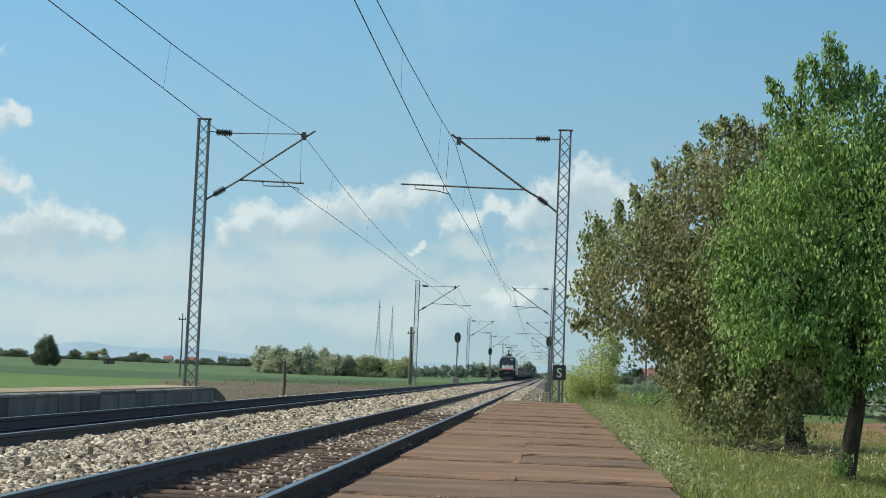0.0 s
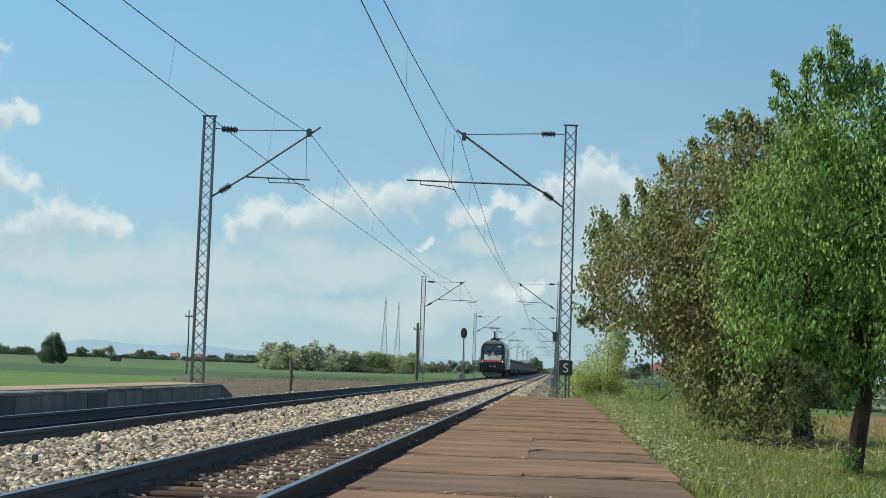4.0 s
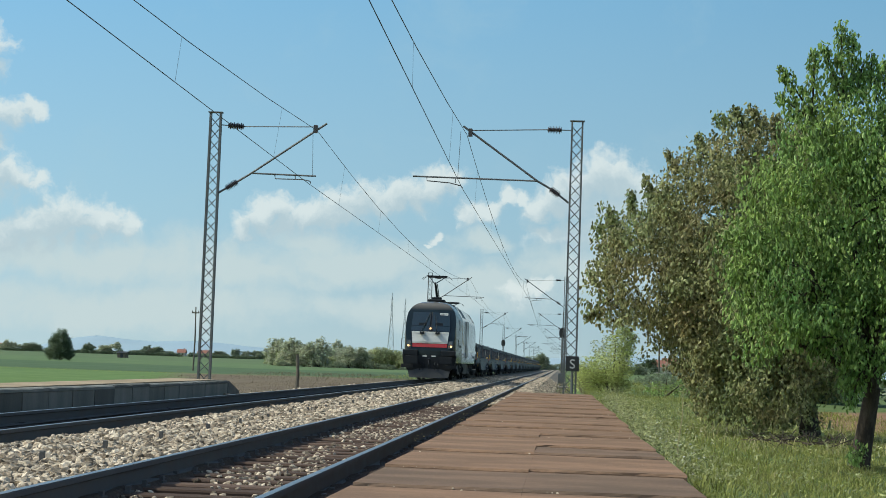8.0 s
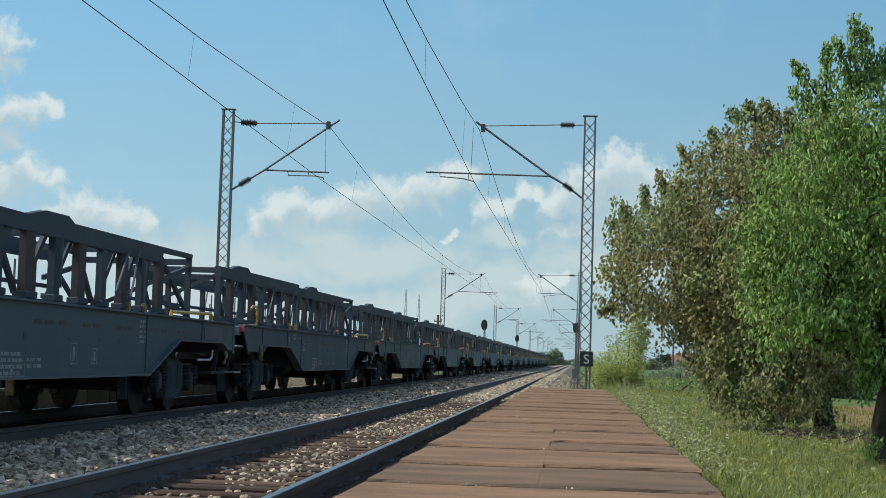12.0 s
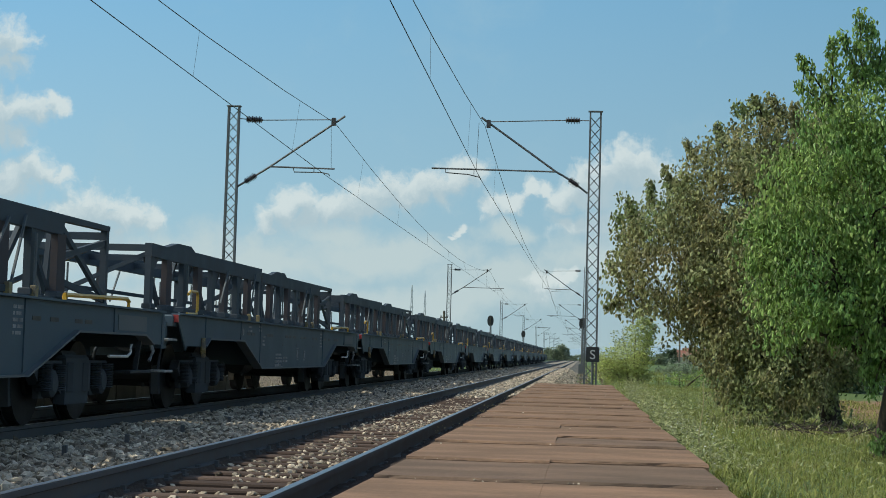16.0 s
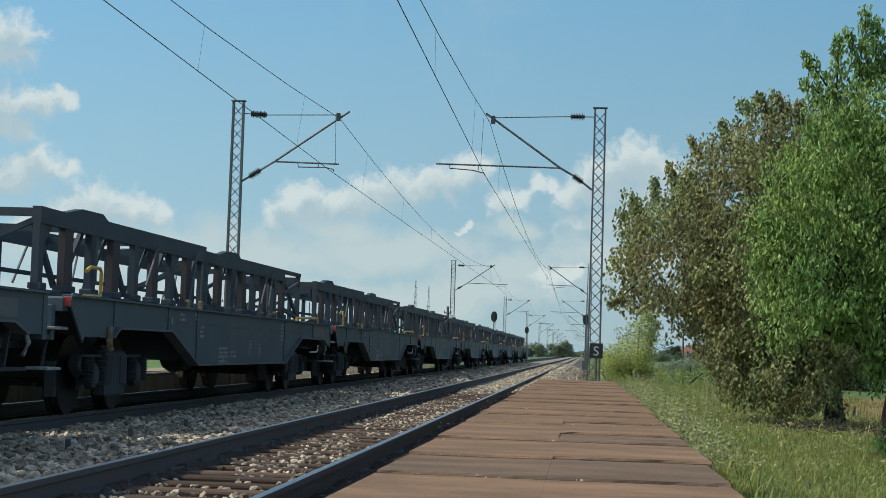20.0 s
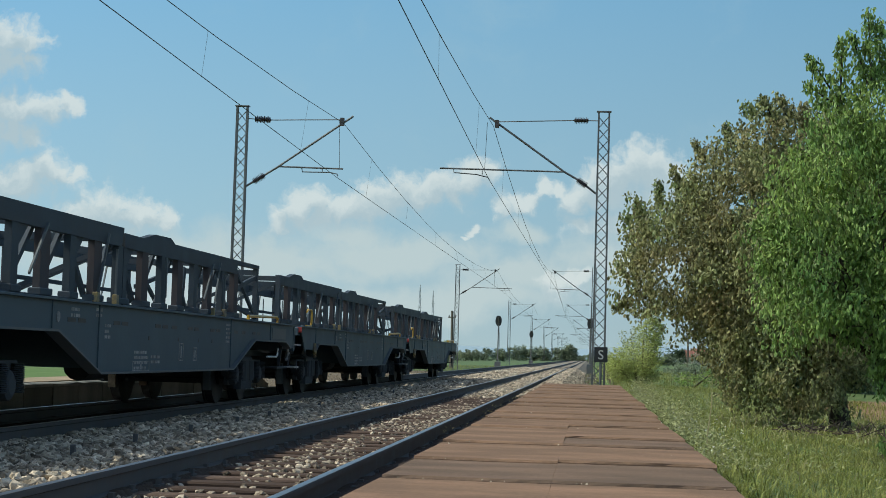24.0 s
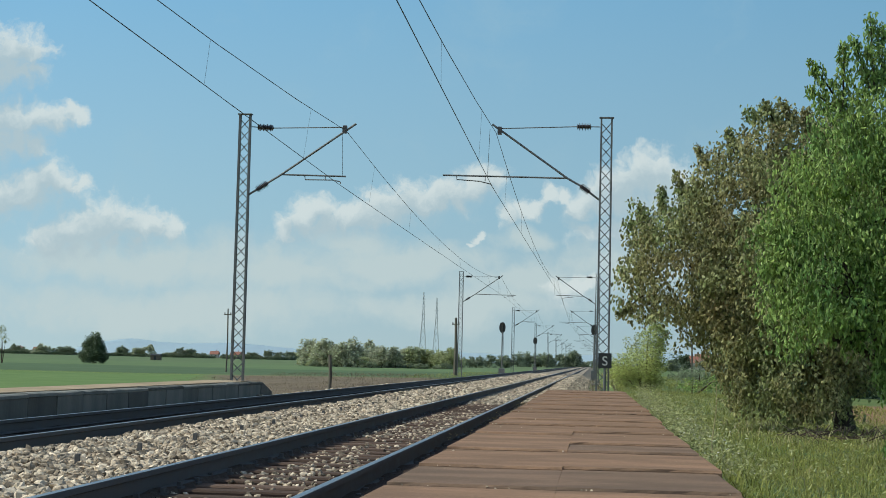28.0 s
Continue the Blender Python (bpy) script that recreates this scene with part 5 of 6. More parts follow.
# ---------------------------------------------------------------- plants
def leaf_mesh(name, centres, sizes, mat, droop=0.5, slim=0.45, seed=1):
    """One small folded leaf at each centre, all in one mesh."""
    rng = np.random.default_rng(seed)
    n = len(centres)
    yaw, pitch, roll = rng.uniform(0, 6.283, n), rng.normal(-droop, 0.40, n), rng.normal(0, 0.6, n)
    d = np.stack([np.cos(yaw) * np.cos(pitch), np.sin(yaw) * np.cos(pitch), np.sin(pitch)], 1)
    h = np.stack([-np.sin(yaw), np.cos(yaw), np.zeros(n)], 1)
    u = np.cross(d, h)
    side = h * np.cos(roll)[:, None] + u * np.sin(roll)[:, None]
    up = np.cross(side, d)
    L = sizes[:, None]
    wide, lift = side * L * slim * 0.5, up * L
    v = np.stack([centres, centres + d * L * 0.28 + wide + lift * 0.12, centres + d * L * 0.68 + wide * 0.75 + lift * 0.08, centres + d * L - lift * 0.10,
                  centres + d * L * 0.68 - wide * 0.75 + lift * 0.08, centres + d * L * 0.28 - wide + lift * 0.12], 1).reshape(-1, 3)
    b = np.arange(n)[:, None] * 6
    f = np.concatenate([b + np.array([0, 1, 2, 3]), b + np.array([0, 3, 4, 5])], 1).reshape(-1, 4)
    return raw_mesh(name, v, f, mat)


def crown_points(clumps, per_m3, seed, shell=0.55, loose=0.0):
    """Twig clusters inside uneven ellipsoids (x, y, z, rx, ry, rz): leaves gather on twigs near the surface."""
    rng = np.random.default_rng(seed)
    out = []
    for x, y, z, rx, ry, rz in clumps:
        n = max(260, int(per_m3 * 4.19 * rx * ry * rz))
        twigs = max(8, n // 26)
        d = rng.normal(size=(twigs, 3))
        d /= np.linalg.norm(d, axis=1)[:, None]
        r = shell + (1.06 - shell) * rng.uniform(0, 1, twigs) ** 0.6
        wob = 1 + 0.16 * np.sin(d[:, 0] * 5 + x * 3) * np.sin(d[:, 2] * 6 + z * 2) + 0.10 * np.sin(d[:, 1] * 9 + d[:, 2] * 7)
        c = np.array((x, y, z)) + d * (r * wob)[:, None] * np.array((rx, ry, rz))
        k = rng.integers(0, twigs, n)
        out.append(c[k] + np.clip(rng.normal(size=(n, 3)), -1.5, 1.5) * np.array((0.085, 0.085, 0.10)) * max(0.6 + 0.4 * min(rx, rz), loose * min(rx, ry, rz)))
    return np.concatenate(out)


def limbs(f, base, fork, tips, r0, seed):
    rng = random.Random(seed)
    base, fork = Vector(base), Vector(fork)
    mid = base.lerp(fork, 0.5) + Vector((rng.uniform(-0.06, 0.06), rng.uniform(-0.06, 0.06), 0))
    f.tube([base - Vector((0, 0, 0.15)), base + Vector((0, 0, 0.1)), mid, fork], [r0 * 1.5, r0 * 1.1, r0 * 0.92, r0 * 0.8], 10)
    for tip in tips:
        tip = fork.lerp(Vector(tip), 0.78)
        m = fork.lerp(tip, 0.5) + Vector((rng.uniform(-0.2, 0.2), rng.uniform(-0.2, 0.2), rng.uniform(0, 0.25)))
        f.tube([fork, m, tip], [r0 * 0.55, r0 * 0.33, r0 * 0.1], 7)
        for _ in range(4):
            q = m.lerp(tip, rng.uniform(0, 0.7))
            e = q + Vector((rng.uniform(-0.6, 0.6), rng.uniform(-0.6, 0.6), rng.uniform(0.0, 0.35)))
            f.tube([q, q.lerp(e, 0.5) + Vector((0, 0, 0.05)), e], [r0 * 0.18, r0 * 0.12, r0 * 0.05], 5)


def tree(name, label, base, fork, r0, clumps, mat, per_m3, size, seed, droop=0.5, slim=0.45, shell=0.55, shoots=(), bare=()):
    """A trunk with limbs and a crown of single leaves; bare: thin places (x, z, radius) where limbs and sky show through."""
    t = thing(name, label, "tree", "trees beside the platform")
    f = Form()
    limbs(f, base, fork, [c[:3] for c in clumps], r0, seed)
    rng = np.random.default_rng(seed + 1)
    pts = [crown_points(clumps, per_m3, seed, shell)]
    for a, b in shoots:
        f.tube([a, b], [0.012, 0.004], 5)
        n = int((Vector(b) - Vector(a)).length * 430)
        w = rng.uniform(0, 1, (n, 1)) ** 0.8
        pts.append(np.array(a) * (1 - w) + np.array(b) * w + np.clip(rng.normal(size=(n, 3)), -1.4, 1.4) * 0.055 * (1.25 - 0.6 * w))
    pts = np.concatenate(pts)
    for x, z, r in bare:
        d = np.hypot(pts[:, 0] - x, (pts[:, 2] - z) * 1.3) / r
        pts = pts[d > rng.uniform(0.35, 1.2, len(pts))]
    part("trunk", f, BARK, t, smooth=True)
    part("crown", leaf_mesh("crown", pts, size * rng.uniform(0.6, 1.25, len(pts)), mat, droop, slim, seed), mat, t)
    return t


CROWN_A = [(1.36, 24.0, 2.38, 0.95, 1.0, 0.98), (2.30, 24.2, 3.15, 0.95, 1.1, 0.98), (2.95, 24.5, 3.95, 0.85, 0.9, 0.72), (2.38, 23.6, 2.0, 1.1, 1.1, 1.1),
           (2.88, 23.4, 0.95, 1.1, 1.0, 0.75), (3.5, 24.2, 2.75, 1.1, 1.2, 1.3), (0.72, 24.0, 2.75, 0.33, 0.4, 0.5), (2.12, 23.2, 0.95, 0.5, 0.5, 0.55), (3.38, 24.0, 0.95, 0.5, 0.7, 0.55), (0.62, 24.0, 1.75, 0.3, 0.35, 0.3), (2.34, 24.0, 4.58, 0.24, 0.3, 0.15)]
CROWN_B = [(2.95, 16.6, 2.45, 0.86, 0.8, 1.0), (2.45, 16.5, 3.10, 0.40, 0.4, 0.48), (2.74, 16.6, 3.45, 0.36, 0.38, 0.40), (3.18, 17.0, 3.55, 0.40, 0.45, 0.48), (2.26, 16.1, 1.83, 0.60, 0.6, 0.68),
           (2.98, 16.2, 1.42, 0.64, 0.6, 0.48), (1.93, 15.9, 1.32, 0.34, 0.4, 0.30), (1.85, 16.2, 2.12, 0.38, 0.42, 0.34), (2.05, 16.1, 2.52, 0.40, 0.45, 0.42), (3.6, 16.8, 2.4, 0.7, 0.8, 1.0), (3.6, 16.9, 3.5, 0.4, 0.5, 0.6)]
SHOOTS_A = [((2.62, 24, 4.35), (2.42, 24, 4.78)), ((2.80, 24, 4.40), (2.68, 24, 4.80)), ((1.62, 24, 3.8), (1.45, 24, 4.12)), ((0.85, 24, 2.9), (0.62, 24, 3.22)), ((3.1, 24.3, 4.3), (3.05, 24.3, 4.72)), ((1.0, 24, 3.1), (0.95, 24, 3.5)),
            ((0.7, 24, 1.9), (0.35, 24, 1.62)), ((1.25, 24, 3.35), (1.15, 24, 3.72)), ((2.0, 24, 4.0), (1.9, 24, 4.38))]
SHOOTS_B = [((2.40, 16.5, 3.55), (2.12, 16.5, 3.97)), ((2.44, 16.5, 3.5), (2.43, 16.4, 4.13)), ((2.70, 16.5, 3.7), (2.53, 16.5, 4.22)), ((2.74, 16.5, 3.7), (2.70, 16.5, 4.43)), ((2.82, 16.6, 3.7), (2.85, 16.6, 4.35)),
            ((3.05, 16.7, 3.8), (3.03, 16.6, 4.16)), ((3.2, 16.8, 3.8), (3.22, 16.8, 4.14)), ((2.40, 16.4, 3.45), (2.08, 16.4, 3.67)), ((2.90, 16.6, 3.8), (2.95, 16.6, 4.08)), ((3.4, 16.8, 3.8), (3.45, 16.8, 4.3)),
            ((2.0, 16.1, 2.2), (1.50, 16.1, 2.22)), ((2.1, 16.1, 1.9), (1.60, 16.1, 1.85)), ((2.3, 16.2, 2.9), (1.92, 16.2, 2.95)), ((2.9, 16.1, 1.3), (2.7, 16.0, 0.85)), ((3.3, 16.2, 1.3), (3.35, 16.1, 0.9)), ((2.98, 16.5, 1.0), (2.82, 16.3, 0.62)), ((3.02, 16.7, 0.25), (2.90, 16.5, 0.08)), ((3.0, 16.6, 0.9), (2.78, 16.4, 0.80))]


tree("walnut_tree", "broad tree with bronze-green leaves hanging low beside the platform", (3.78, 25.2, -0.05), (3.6, 24.6, 1.0), 0.15, CROWN_A, LEAF_A, 2500, 0.066, 11, 1.05, 0.60, shoots=SHOOTS_A, bare=((2.66, 3.38, 0.34), (2.10, 3.18, 0.26), (2.55, 2.06, 0.26)))
tree("cherry_tree", "young tree with fresh green leaves and a thin dark trunk", (3.02, 16.8, -0.05), (3.10, 16.6, 0.8), 0.095, CROWN_B, LEAF_B, 4600, 0.058, 12, 1.2, 0.48, shoots=SHOOTS_B)


def bush(name, label, x, y, z, clumps, mat, per_m3, size, seed, category="bush", group="bushes along the line"):
    """A shrub or far tree: stems and a loose crown; clumps are relative to its foot."""
    t = thing(name, label, category, group)
    f = Form()
    for c in clumps[:6]:
        tip = Vector((x + c[0], y + c[1], z + c[2] + 0.3 * c[5]))
        f.tube([(x + c[0] * 0.15, y + c[1] * 0.15, z - 0.1), (x + c[0] * 0.6, y + c[1] * 0.6, z + c[2] * 0.55), tip], [0.03 * (1 + c[5]), 0.02 * (1 + c[5]), 0.008], 6)
    part("trunk", f, BARK, t)
    pts = crown_points([(x + c[0], y + c[1], z + c[2], *c[3:]) for c in clumps], per_m3, seed, 0.35, 2.4)
    rng = np.random.default_rng(seed)
    part("crown", leaf_mesh("crown", pts, size * rng.uniform(0.6, 1.3, len(pts)), mat, 0.2, 0.5, seed), mat, t)
    return t


bush("hawthorn_bush", "tall yellow-green bush behind the platform end", 1.88, 60, -0.05,
     [(-0.3, 0, 0.85, 0.75, 0.9, 0.65), (-0.9, 0.2, 0.65, 0.6, 0.6, 0.6), (0.3, 0.3, 1.35, 0.55, 0.6, 0.55), (0.1, 0, 1.95, 0.38, 0.4, 0.38), (0.42, 0, 0.7, 0.42, 0.5, 0.5), (-0.25, 0, 0.35, 0.85, 0.7, 0.35), (0.55, 0.3, 1.6, 0.30, 0.4, 0.35), (0.15, 0, 2.45, 0.30, 0.3, 0.28), (0.45, 0, 2.50, 0.28, 0.4, 0.30), (0.62, 0.2, 2.10, 0.22, 0.3, 0.24)], LEAF_Y, 1500, 0.085, 21)
bush("tall_shrub", "loose grey-green shrub rising behind the yellow-green bush", 2.35, 66, -0.05,
     [(-0.75, 0, 1.75, 0.45, 0.5, 0.40), (-0.1, 0, 2.15, 0.55, 0.5, 0.45), (0.30, 0, 2.30, 0.30, 0.4, 0.32), (0.32, 0, 1.75, 0.28, 0.4, 0.40), (-0.25, 0, 1.3, 0.60, 0.6, 0.5)], LEAF_H, 420, 0.10, 24)
bush("low_bush", "low green bush in the meadow", 3.7, 62, -0.05, [(0, 0, 0.25, 0.5, 0.7, 0.25), (0.9, 0.4, 0.4, 0.6, 0.6, 0.4)], LEAF_B, 900, 0.09, 22)
bush("low_bush", "low green bush in the meadow", 4.8, 75, -0.05, [(0, 0, 0.5, 1.0, 0.7, 0.5), (1.6, 0.4, 0.5, 0.9, 0.6, 0.5)], LEAF_F, 700, 0.10, 23)


def far_row(specs, mat, seed):
    """Far shrubs and trees, each with its own foot; specs of (x, y, width, height)."""
    rng = random.Random(seed)
    for i, (x, y, w, h) in enumerate(specs):
        n = max(6, int(w / h * 5))
        cl = []
        for k in range(n):
            u = rng.uniform(-0.5, 0.5) if k > 1 else 0.2 * (2 * k - 1)
            dome = h * (1 - 1.6 * u * u) * rng.uniform(0.72, 1.04)
            r = h * rng.uniform(0.16, 0.30)
            cl.append((w * u, rng.uniform(-0.2, 0.2) * w, max(dome - r, 0.25 * h), r * rng.uniform(1.0, 1.5), r, r))
        for k in range(max(2, int(w / h * 2))):
            cl.append((w * rng.uniform(-0.45, 0.45), 0, h * 0.28, h * 0.38, h * 0.3, h * 0.28))
        tall = h > 3.4
        bush("far_tree" if tall else "far_bush", "distant rounded tree beyond the fields" if tall else "distant bush at the edge of the fields", x, y, -0.7, cl, mat,
             30 / h ** 3 * 10, h * 0.062 * (1 + y / 900), seed + i, "tree" if tall else "bush", "far trees and bushes")


R = random.Random(5)


def row_between(u0, u1, y, top, count, mat, seed):
    """A row of far bushes that spans the bearings u0 to u1 (x over y) at the distance y, as tall as top over y."""
    w = (u1 - u0) * y / count
    far_row([(u0 * y + w * (i + 0.5) + R.uniform(-0.15, 0.15) * w, y + R.uniform(-0.03, 0.03) * y, w * R.uniform(1.15, 1.6), (top * y + 1.55) * R.uniform(0.78, 1.06)) for i in range(count)], mat, seed)


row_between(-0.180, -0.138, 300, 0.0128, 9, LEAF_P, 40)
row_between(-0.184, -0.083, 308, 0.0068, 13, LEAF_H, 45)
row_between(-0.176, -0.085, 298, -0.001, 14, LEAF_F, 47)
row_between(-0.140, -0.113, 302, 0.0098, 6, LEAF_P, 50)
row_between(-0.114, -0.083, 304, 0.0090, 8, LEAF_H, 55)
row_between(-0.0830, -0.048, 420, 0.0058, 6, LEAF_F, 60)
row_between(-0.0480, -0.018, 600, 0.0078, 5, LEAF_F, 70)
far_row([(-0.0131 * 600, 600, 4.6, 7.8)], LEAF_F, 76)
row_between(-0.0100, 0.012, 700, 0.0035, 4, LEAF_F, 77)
bush("field_tree", "dense dark green tree standing alone in the fields", -0.3105 * 230, 230, -0.6,
     [(0, 0, 1.4, 1.75, 1.5, 1.15), (0.05, 0, 2.7, 1.4, 1.2, 1.05), (0.25, 0, 3.75, 0.8, 0.8, 0.70), (-1.35, 0.2, 0.9, 0.9, 0.8, 0.75), (1.25, 0, 0.9, 0.9, 0.8, 0.75), (1.15, 0, 2.3, 0.65, 0.7, 0.55),
      (-0.85, 0, 2.6, 0.75, 0.7, 0.7)], LEAF_D, 420, 0.22, 79, "tree", "far trees and bushes")
bush("young_tree", "thin young tree with sparse pale leaves beyond the platform", -0.3690 * 200, 200, -0.6,
     [(0, 0, 3.7, 0.55, 0.5, 0.8), (-0.3, 0, 4.4, 0.4, 0.4, 0.5), (0.35, 0.1, 2.9, 0.4, 0.4, 0.5)], LEAF_W, 160, 0.11, 81, "tree", "far trees and bushes")
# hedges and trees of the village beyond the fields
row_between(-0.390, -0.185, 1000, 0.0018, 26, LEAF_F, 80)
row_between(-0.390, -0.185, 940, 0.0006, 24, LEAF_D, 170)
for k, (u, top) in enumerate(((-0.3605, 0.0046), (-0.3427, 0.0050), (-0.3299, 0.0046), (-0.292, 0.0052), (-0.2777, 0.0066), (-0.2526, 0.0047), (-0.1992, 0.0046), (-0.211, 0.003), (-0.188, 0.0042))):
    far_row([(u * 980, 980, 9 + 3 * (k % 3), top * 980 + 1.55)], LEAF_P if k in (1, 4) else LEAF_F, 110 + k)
# unseen tall trees behind the platform's own, added to darken reflections in polished paint
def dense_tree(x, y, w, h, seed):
    """A thick added tree, kept out of sight, whose leaves reach down to the ground."""
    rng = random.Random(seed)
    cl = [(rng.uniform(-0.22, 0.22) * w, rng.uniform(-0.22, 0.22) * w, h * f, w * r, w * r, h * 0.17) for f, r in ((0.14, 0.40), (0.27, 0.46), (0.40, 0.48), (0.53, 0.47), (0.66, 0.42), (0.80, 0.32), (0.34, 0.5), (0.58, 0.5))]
    bush("roadside_tree", "unseen tall dark green tree added for the locomotive's reflection", x, y, -0.1, cl, LEAF_D, 2600 / (4.19 * (w * 0.45) ** 2 * h * 0.17), 0.30, seed, "tree", "trees beside the platform")


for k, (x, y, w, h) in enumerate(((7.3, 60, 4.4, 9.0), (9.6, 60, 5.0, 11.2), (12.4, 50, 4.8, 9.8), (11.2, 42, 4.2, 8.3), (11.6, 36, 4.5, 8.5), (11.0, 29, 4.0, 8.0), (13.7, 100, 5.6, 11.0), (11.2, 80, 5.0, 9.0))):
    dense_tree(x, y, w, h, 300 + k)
row_between(0.030, 0.0545, 330, 0.0062, 3, LEAF_F, 130)
row_between(0.0655, 0.110, 330, 0.0105, 5, LEAF_F, 134)
row_between(0.045, 0.085, 120, 0.0005, 6, LEAF_F, 140)
far_row([(0.0525 * 480, 480, 4.2, 0.0098 * 480 + 1.4)], LEAF_D, 150)


def tufts(zones, mat, name, label, category, seed, kind="stuff"):
    """Grass blades; zones of (x0, x1, y0, y1, per square metre, height)."""
    rng = np.random.default_rng(seed)
    cs, ss = [], []
    for x0, x1, y0, y1, dens, hgt in zones:
        n = int((x1 - x0) * (y1 - y0) * dens)
        x, y = rng.uniform(x0, x1, n), rng.uniform(y0, y1, n)
        keep = rng.uniform(0, 1, n) < 0.35 + 0.65 * (0.5 + 0.5 * np.sin(x * 2.1 + 1.3 * np.sin(y * 0.9)) * np.sin(y * 1.4 + x))
        x, y = x[keep], y[keep]
        z = np.array([ground_height(a, b) for a, b in zip(x, y)]) - 0.02
        cs.append(np.stack([x, y, z], 1))
        ss.append(hgt * rng.uniform(0.45, 1.2, len(x)))
    c, s = np.concatenate(cs), np.concatenate(ss)
    n = len(c)
    yaw, lean = rng.uniform(0, 6.283, n), rng.uniform(0.15, 1.1, n)
    d = np.stack([np.cos(yaw) * np.sin(lean), np.sin(yaw) * np.sin(lean), np.cos(lean)], 1)
    w = np.stack([-np.sin(yaw), np.cos(yaw), np.zeros(n)], 1) * (0.0035 + 0.013 * s)[:, None]
    bend = d * 1.0
    bend[:, 2] *= 0.75
    bend[:, :2] *= 1.7
    v = np.stack([c - w, c + w, c + d * s[:, None] * 0.55 + w * 0.6, c + d * s[:, None] * 0.55 - w * 0.6, c + bend * s[:, None]], 1).reshape(-1, 3)
    b = np.arange(n)[:, None] * 5
    f = np.concatenate([b + np.array(q) for q in ([0, 1, 2], [0, 2, 3], [3, 2, 4])], 1).reshape(-1, 3)
    return tagged(new(name, raw_mesh(name, v, f, mat)), label, category, kind=kind)


tufts([(0.78, 5.0, 0, 10, 130, 0.16), (0.78, 4.6, 10, 18, 1250, 0.12), (0.78, 6.0, 18, 30, 700, 0.14), (0.8, 7.0, 30, 60, 120, 0.22), (0.5, 9.0, 60, 130, 18, 0.4),
       (0.74, 1.15, 10, 34, 500, 0.24)], GRASS, "meadow_grass", "uneven sunlit meadow grass beside the platform", "grass", 31)
tufts([(-16, -9.6, 42, 90, 26, 0.14), (-24, -9.2, 90, 126, 6, 0.28), (-26, -14, 126, 150, 8, 0.4), (-1.0, 0.8, 42, 70, 60, 0.3), (-0.2, 1.6, 70, 150, 12, 0.5), (-9.3, -8.6, 42, 75, 30, 0.25)], DRYGRASS, "rough_grass", "dry rough grass along the line", "grass", 32)
tufts([(-15, -9.2, 120, 200, 7, 0.35), (-60, -29, 118, 128, 30.0, 0.10)], GRASS, "field_crop", "green crop and grass edges of the fields", "crop", 36)
rngw = np.random.default_rng(33)
wx, wy = rngw.normal(1.02, 0.16, 450), rngw.uniform(12, 36, 450)
wz = np.array([ground_height(a, b) for a, b in zip(wx, wy)]) + rngw.uniform(0.08, 0.34, 450)
tagged(new("wild_flowers", leaf_mesh("wild_flowers", np.stack([wx, wy, wz], 1), rngw.uniform(0.012, 0.022, 450), BLOOM, 0, 0.9, 34)), "small pale wild flowers along the platform edge", "flowers", kind="stuff")


stalk = thing("dry_stalk", "tall pale dry weed stalk at the slab edge", "weed", at=(1.02, 14.0, 0.02))
part("stem", Form().tube([(0, 0, -0.05), (-0.015, 0, 0.25), (0.02, 0.02, 0.50), (0.02, 0.03, 0.72)], [0.008, 0.007, 0.006, 0.003], 6), STRAW, stalk)
for i in range(9):
    part("leaf", leaf_mesh("leaf", np.array([(0.02, 0.02, 0.46 + 0.03 * i)]), np.full(1, 0.06), LEAF_W, -0.3, 0.3, 37 + i), LEAF_W, stalk)
rt = np.random.default_rng(38)
twigs = Form()
for _ in range(55):
    a, r = rt.uniform(0, 3.14), rt.uniform(0.07, 0.24)
    c = Vector((3.2 + rt.normal(0, 0.35), 21.5 + rt.normal(0, 0.5), 0.03 + rt.uniform(0, 0.08)))
    d = Vector((math.cos(a) * r, math.sin(a) * r, rt.uniform(-0.05, 0.12)))
    twigs.tube([c - d, c + d], 0.006, 5)
tagged(part("brushwood", twigs, BARK), "small heap of dry fallen twigs under the trees", "brushwood", kind="stuff")
nw = 7000
gx, gy = 0.80 + np.abs(rngw.normal(0, 0.24, nw)), rngw.uniform(12, 31, nw)
clump = 0.5 + 0.5 * np.sin(gy * 2.3 + 2 * np.sin(gy * 0.7))
gz = np.array([ground_height(a, b) for a, b in zip(gx, gy)]) + rngw.uniform(0.02, 1, nw) * (0.14 + 0.30 * clump * (gx < 1.2) + 0.08 * clump)
tagged(new("edge_weeds", leaf_mesh("edge_weeds", np.stack([gx, gy, gz], 1), rngw.uniform(0.022, 0.05, nw), LEAF_W, -0.2, 0.42, 35)), "pale leafy weeds growing along the slab edge", "weeds", kind="stuff")


sx = np.repeat(rngw.uniform(-1.62, -1.12, 34), 14) + rngw.normal(0, 0.05, 476)
sy = np.repeat(rngw.uniform(13, 44, 34), 14) + rngw.normal(0, 0.06, 476)
sz = -0.14 + rngw.uniform(0, 0.24, 476)
tagged(new("trackside_weeds", leaf_mesh("trackside_weeds", np.stack([sx, sy, sz], 1), rngw.uniform(0.012, 0.034, 476), STRAW, -0.4, 0.3, 43)), "small dry weeds sprouting between rail and platform", "weeds", kind="stuff")
nm = 5500
mx, my = rngw.uniform(0.9, 4.6, nm), rngw.uniform(11, 45, nm)
patch_ = np.sin(mx * 3.1 + 1.7 * np.sin(my * 1.1)) * np.sin(my * 1.9 + mx) > rngw.uniform(-0.6, 0.9, nm)
mx, my = mx[patch_], my[patch_]
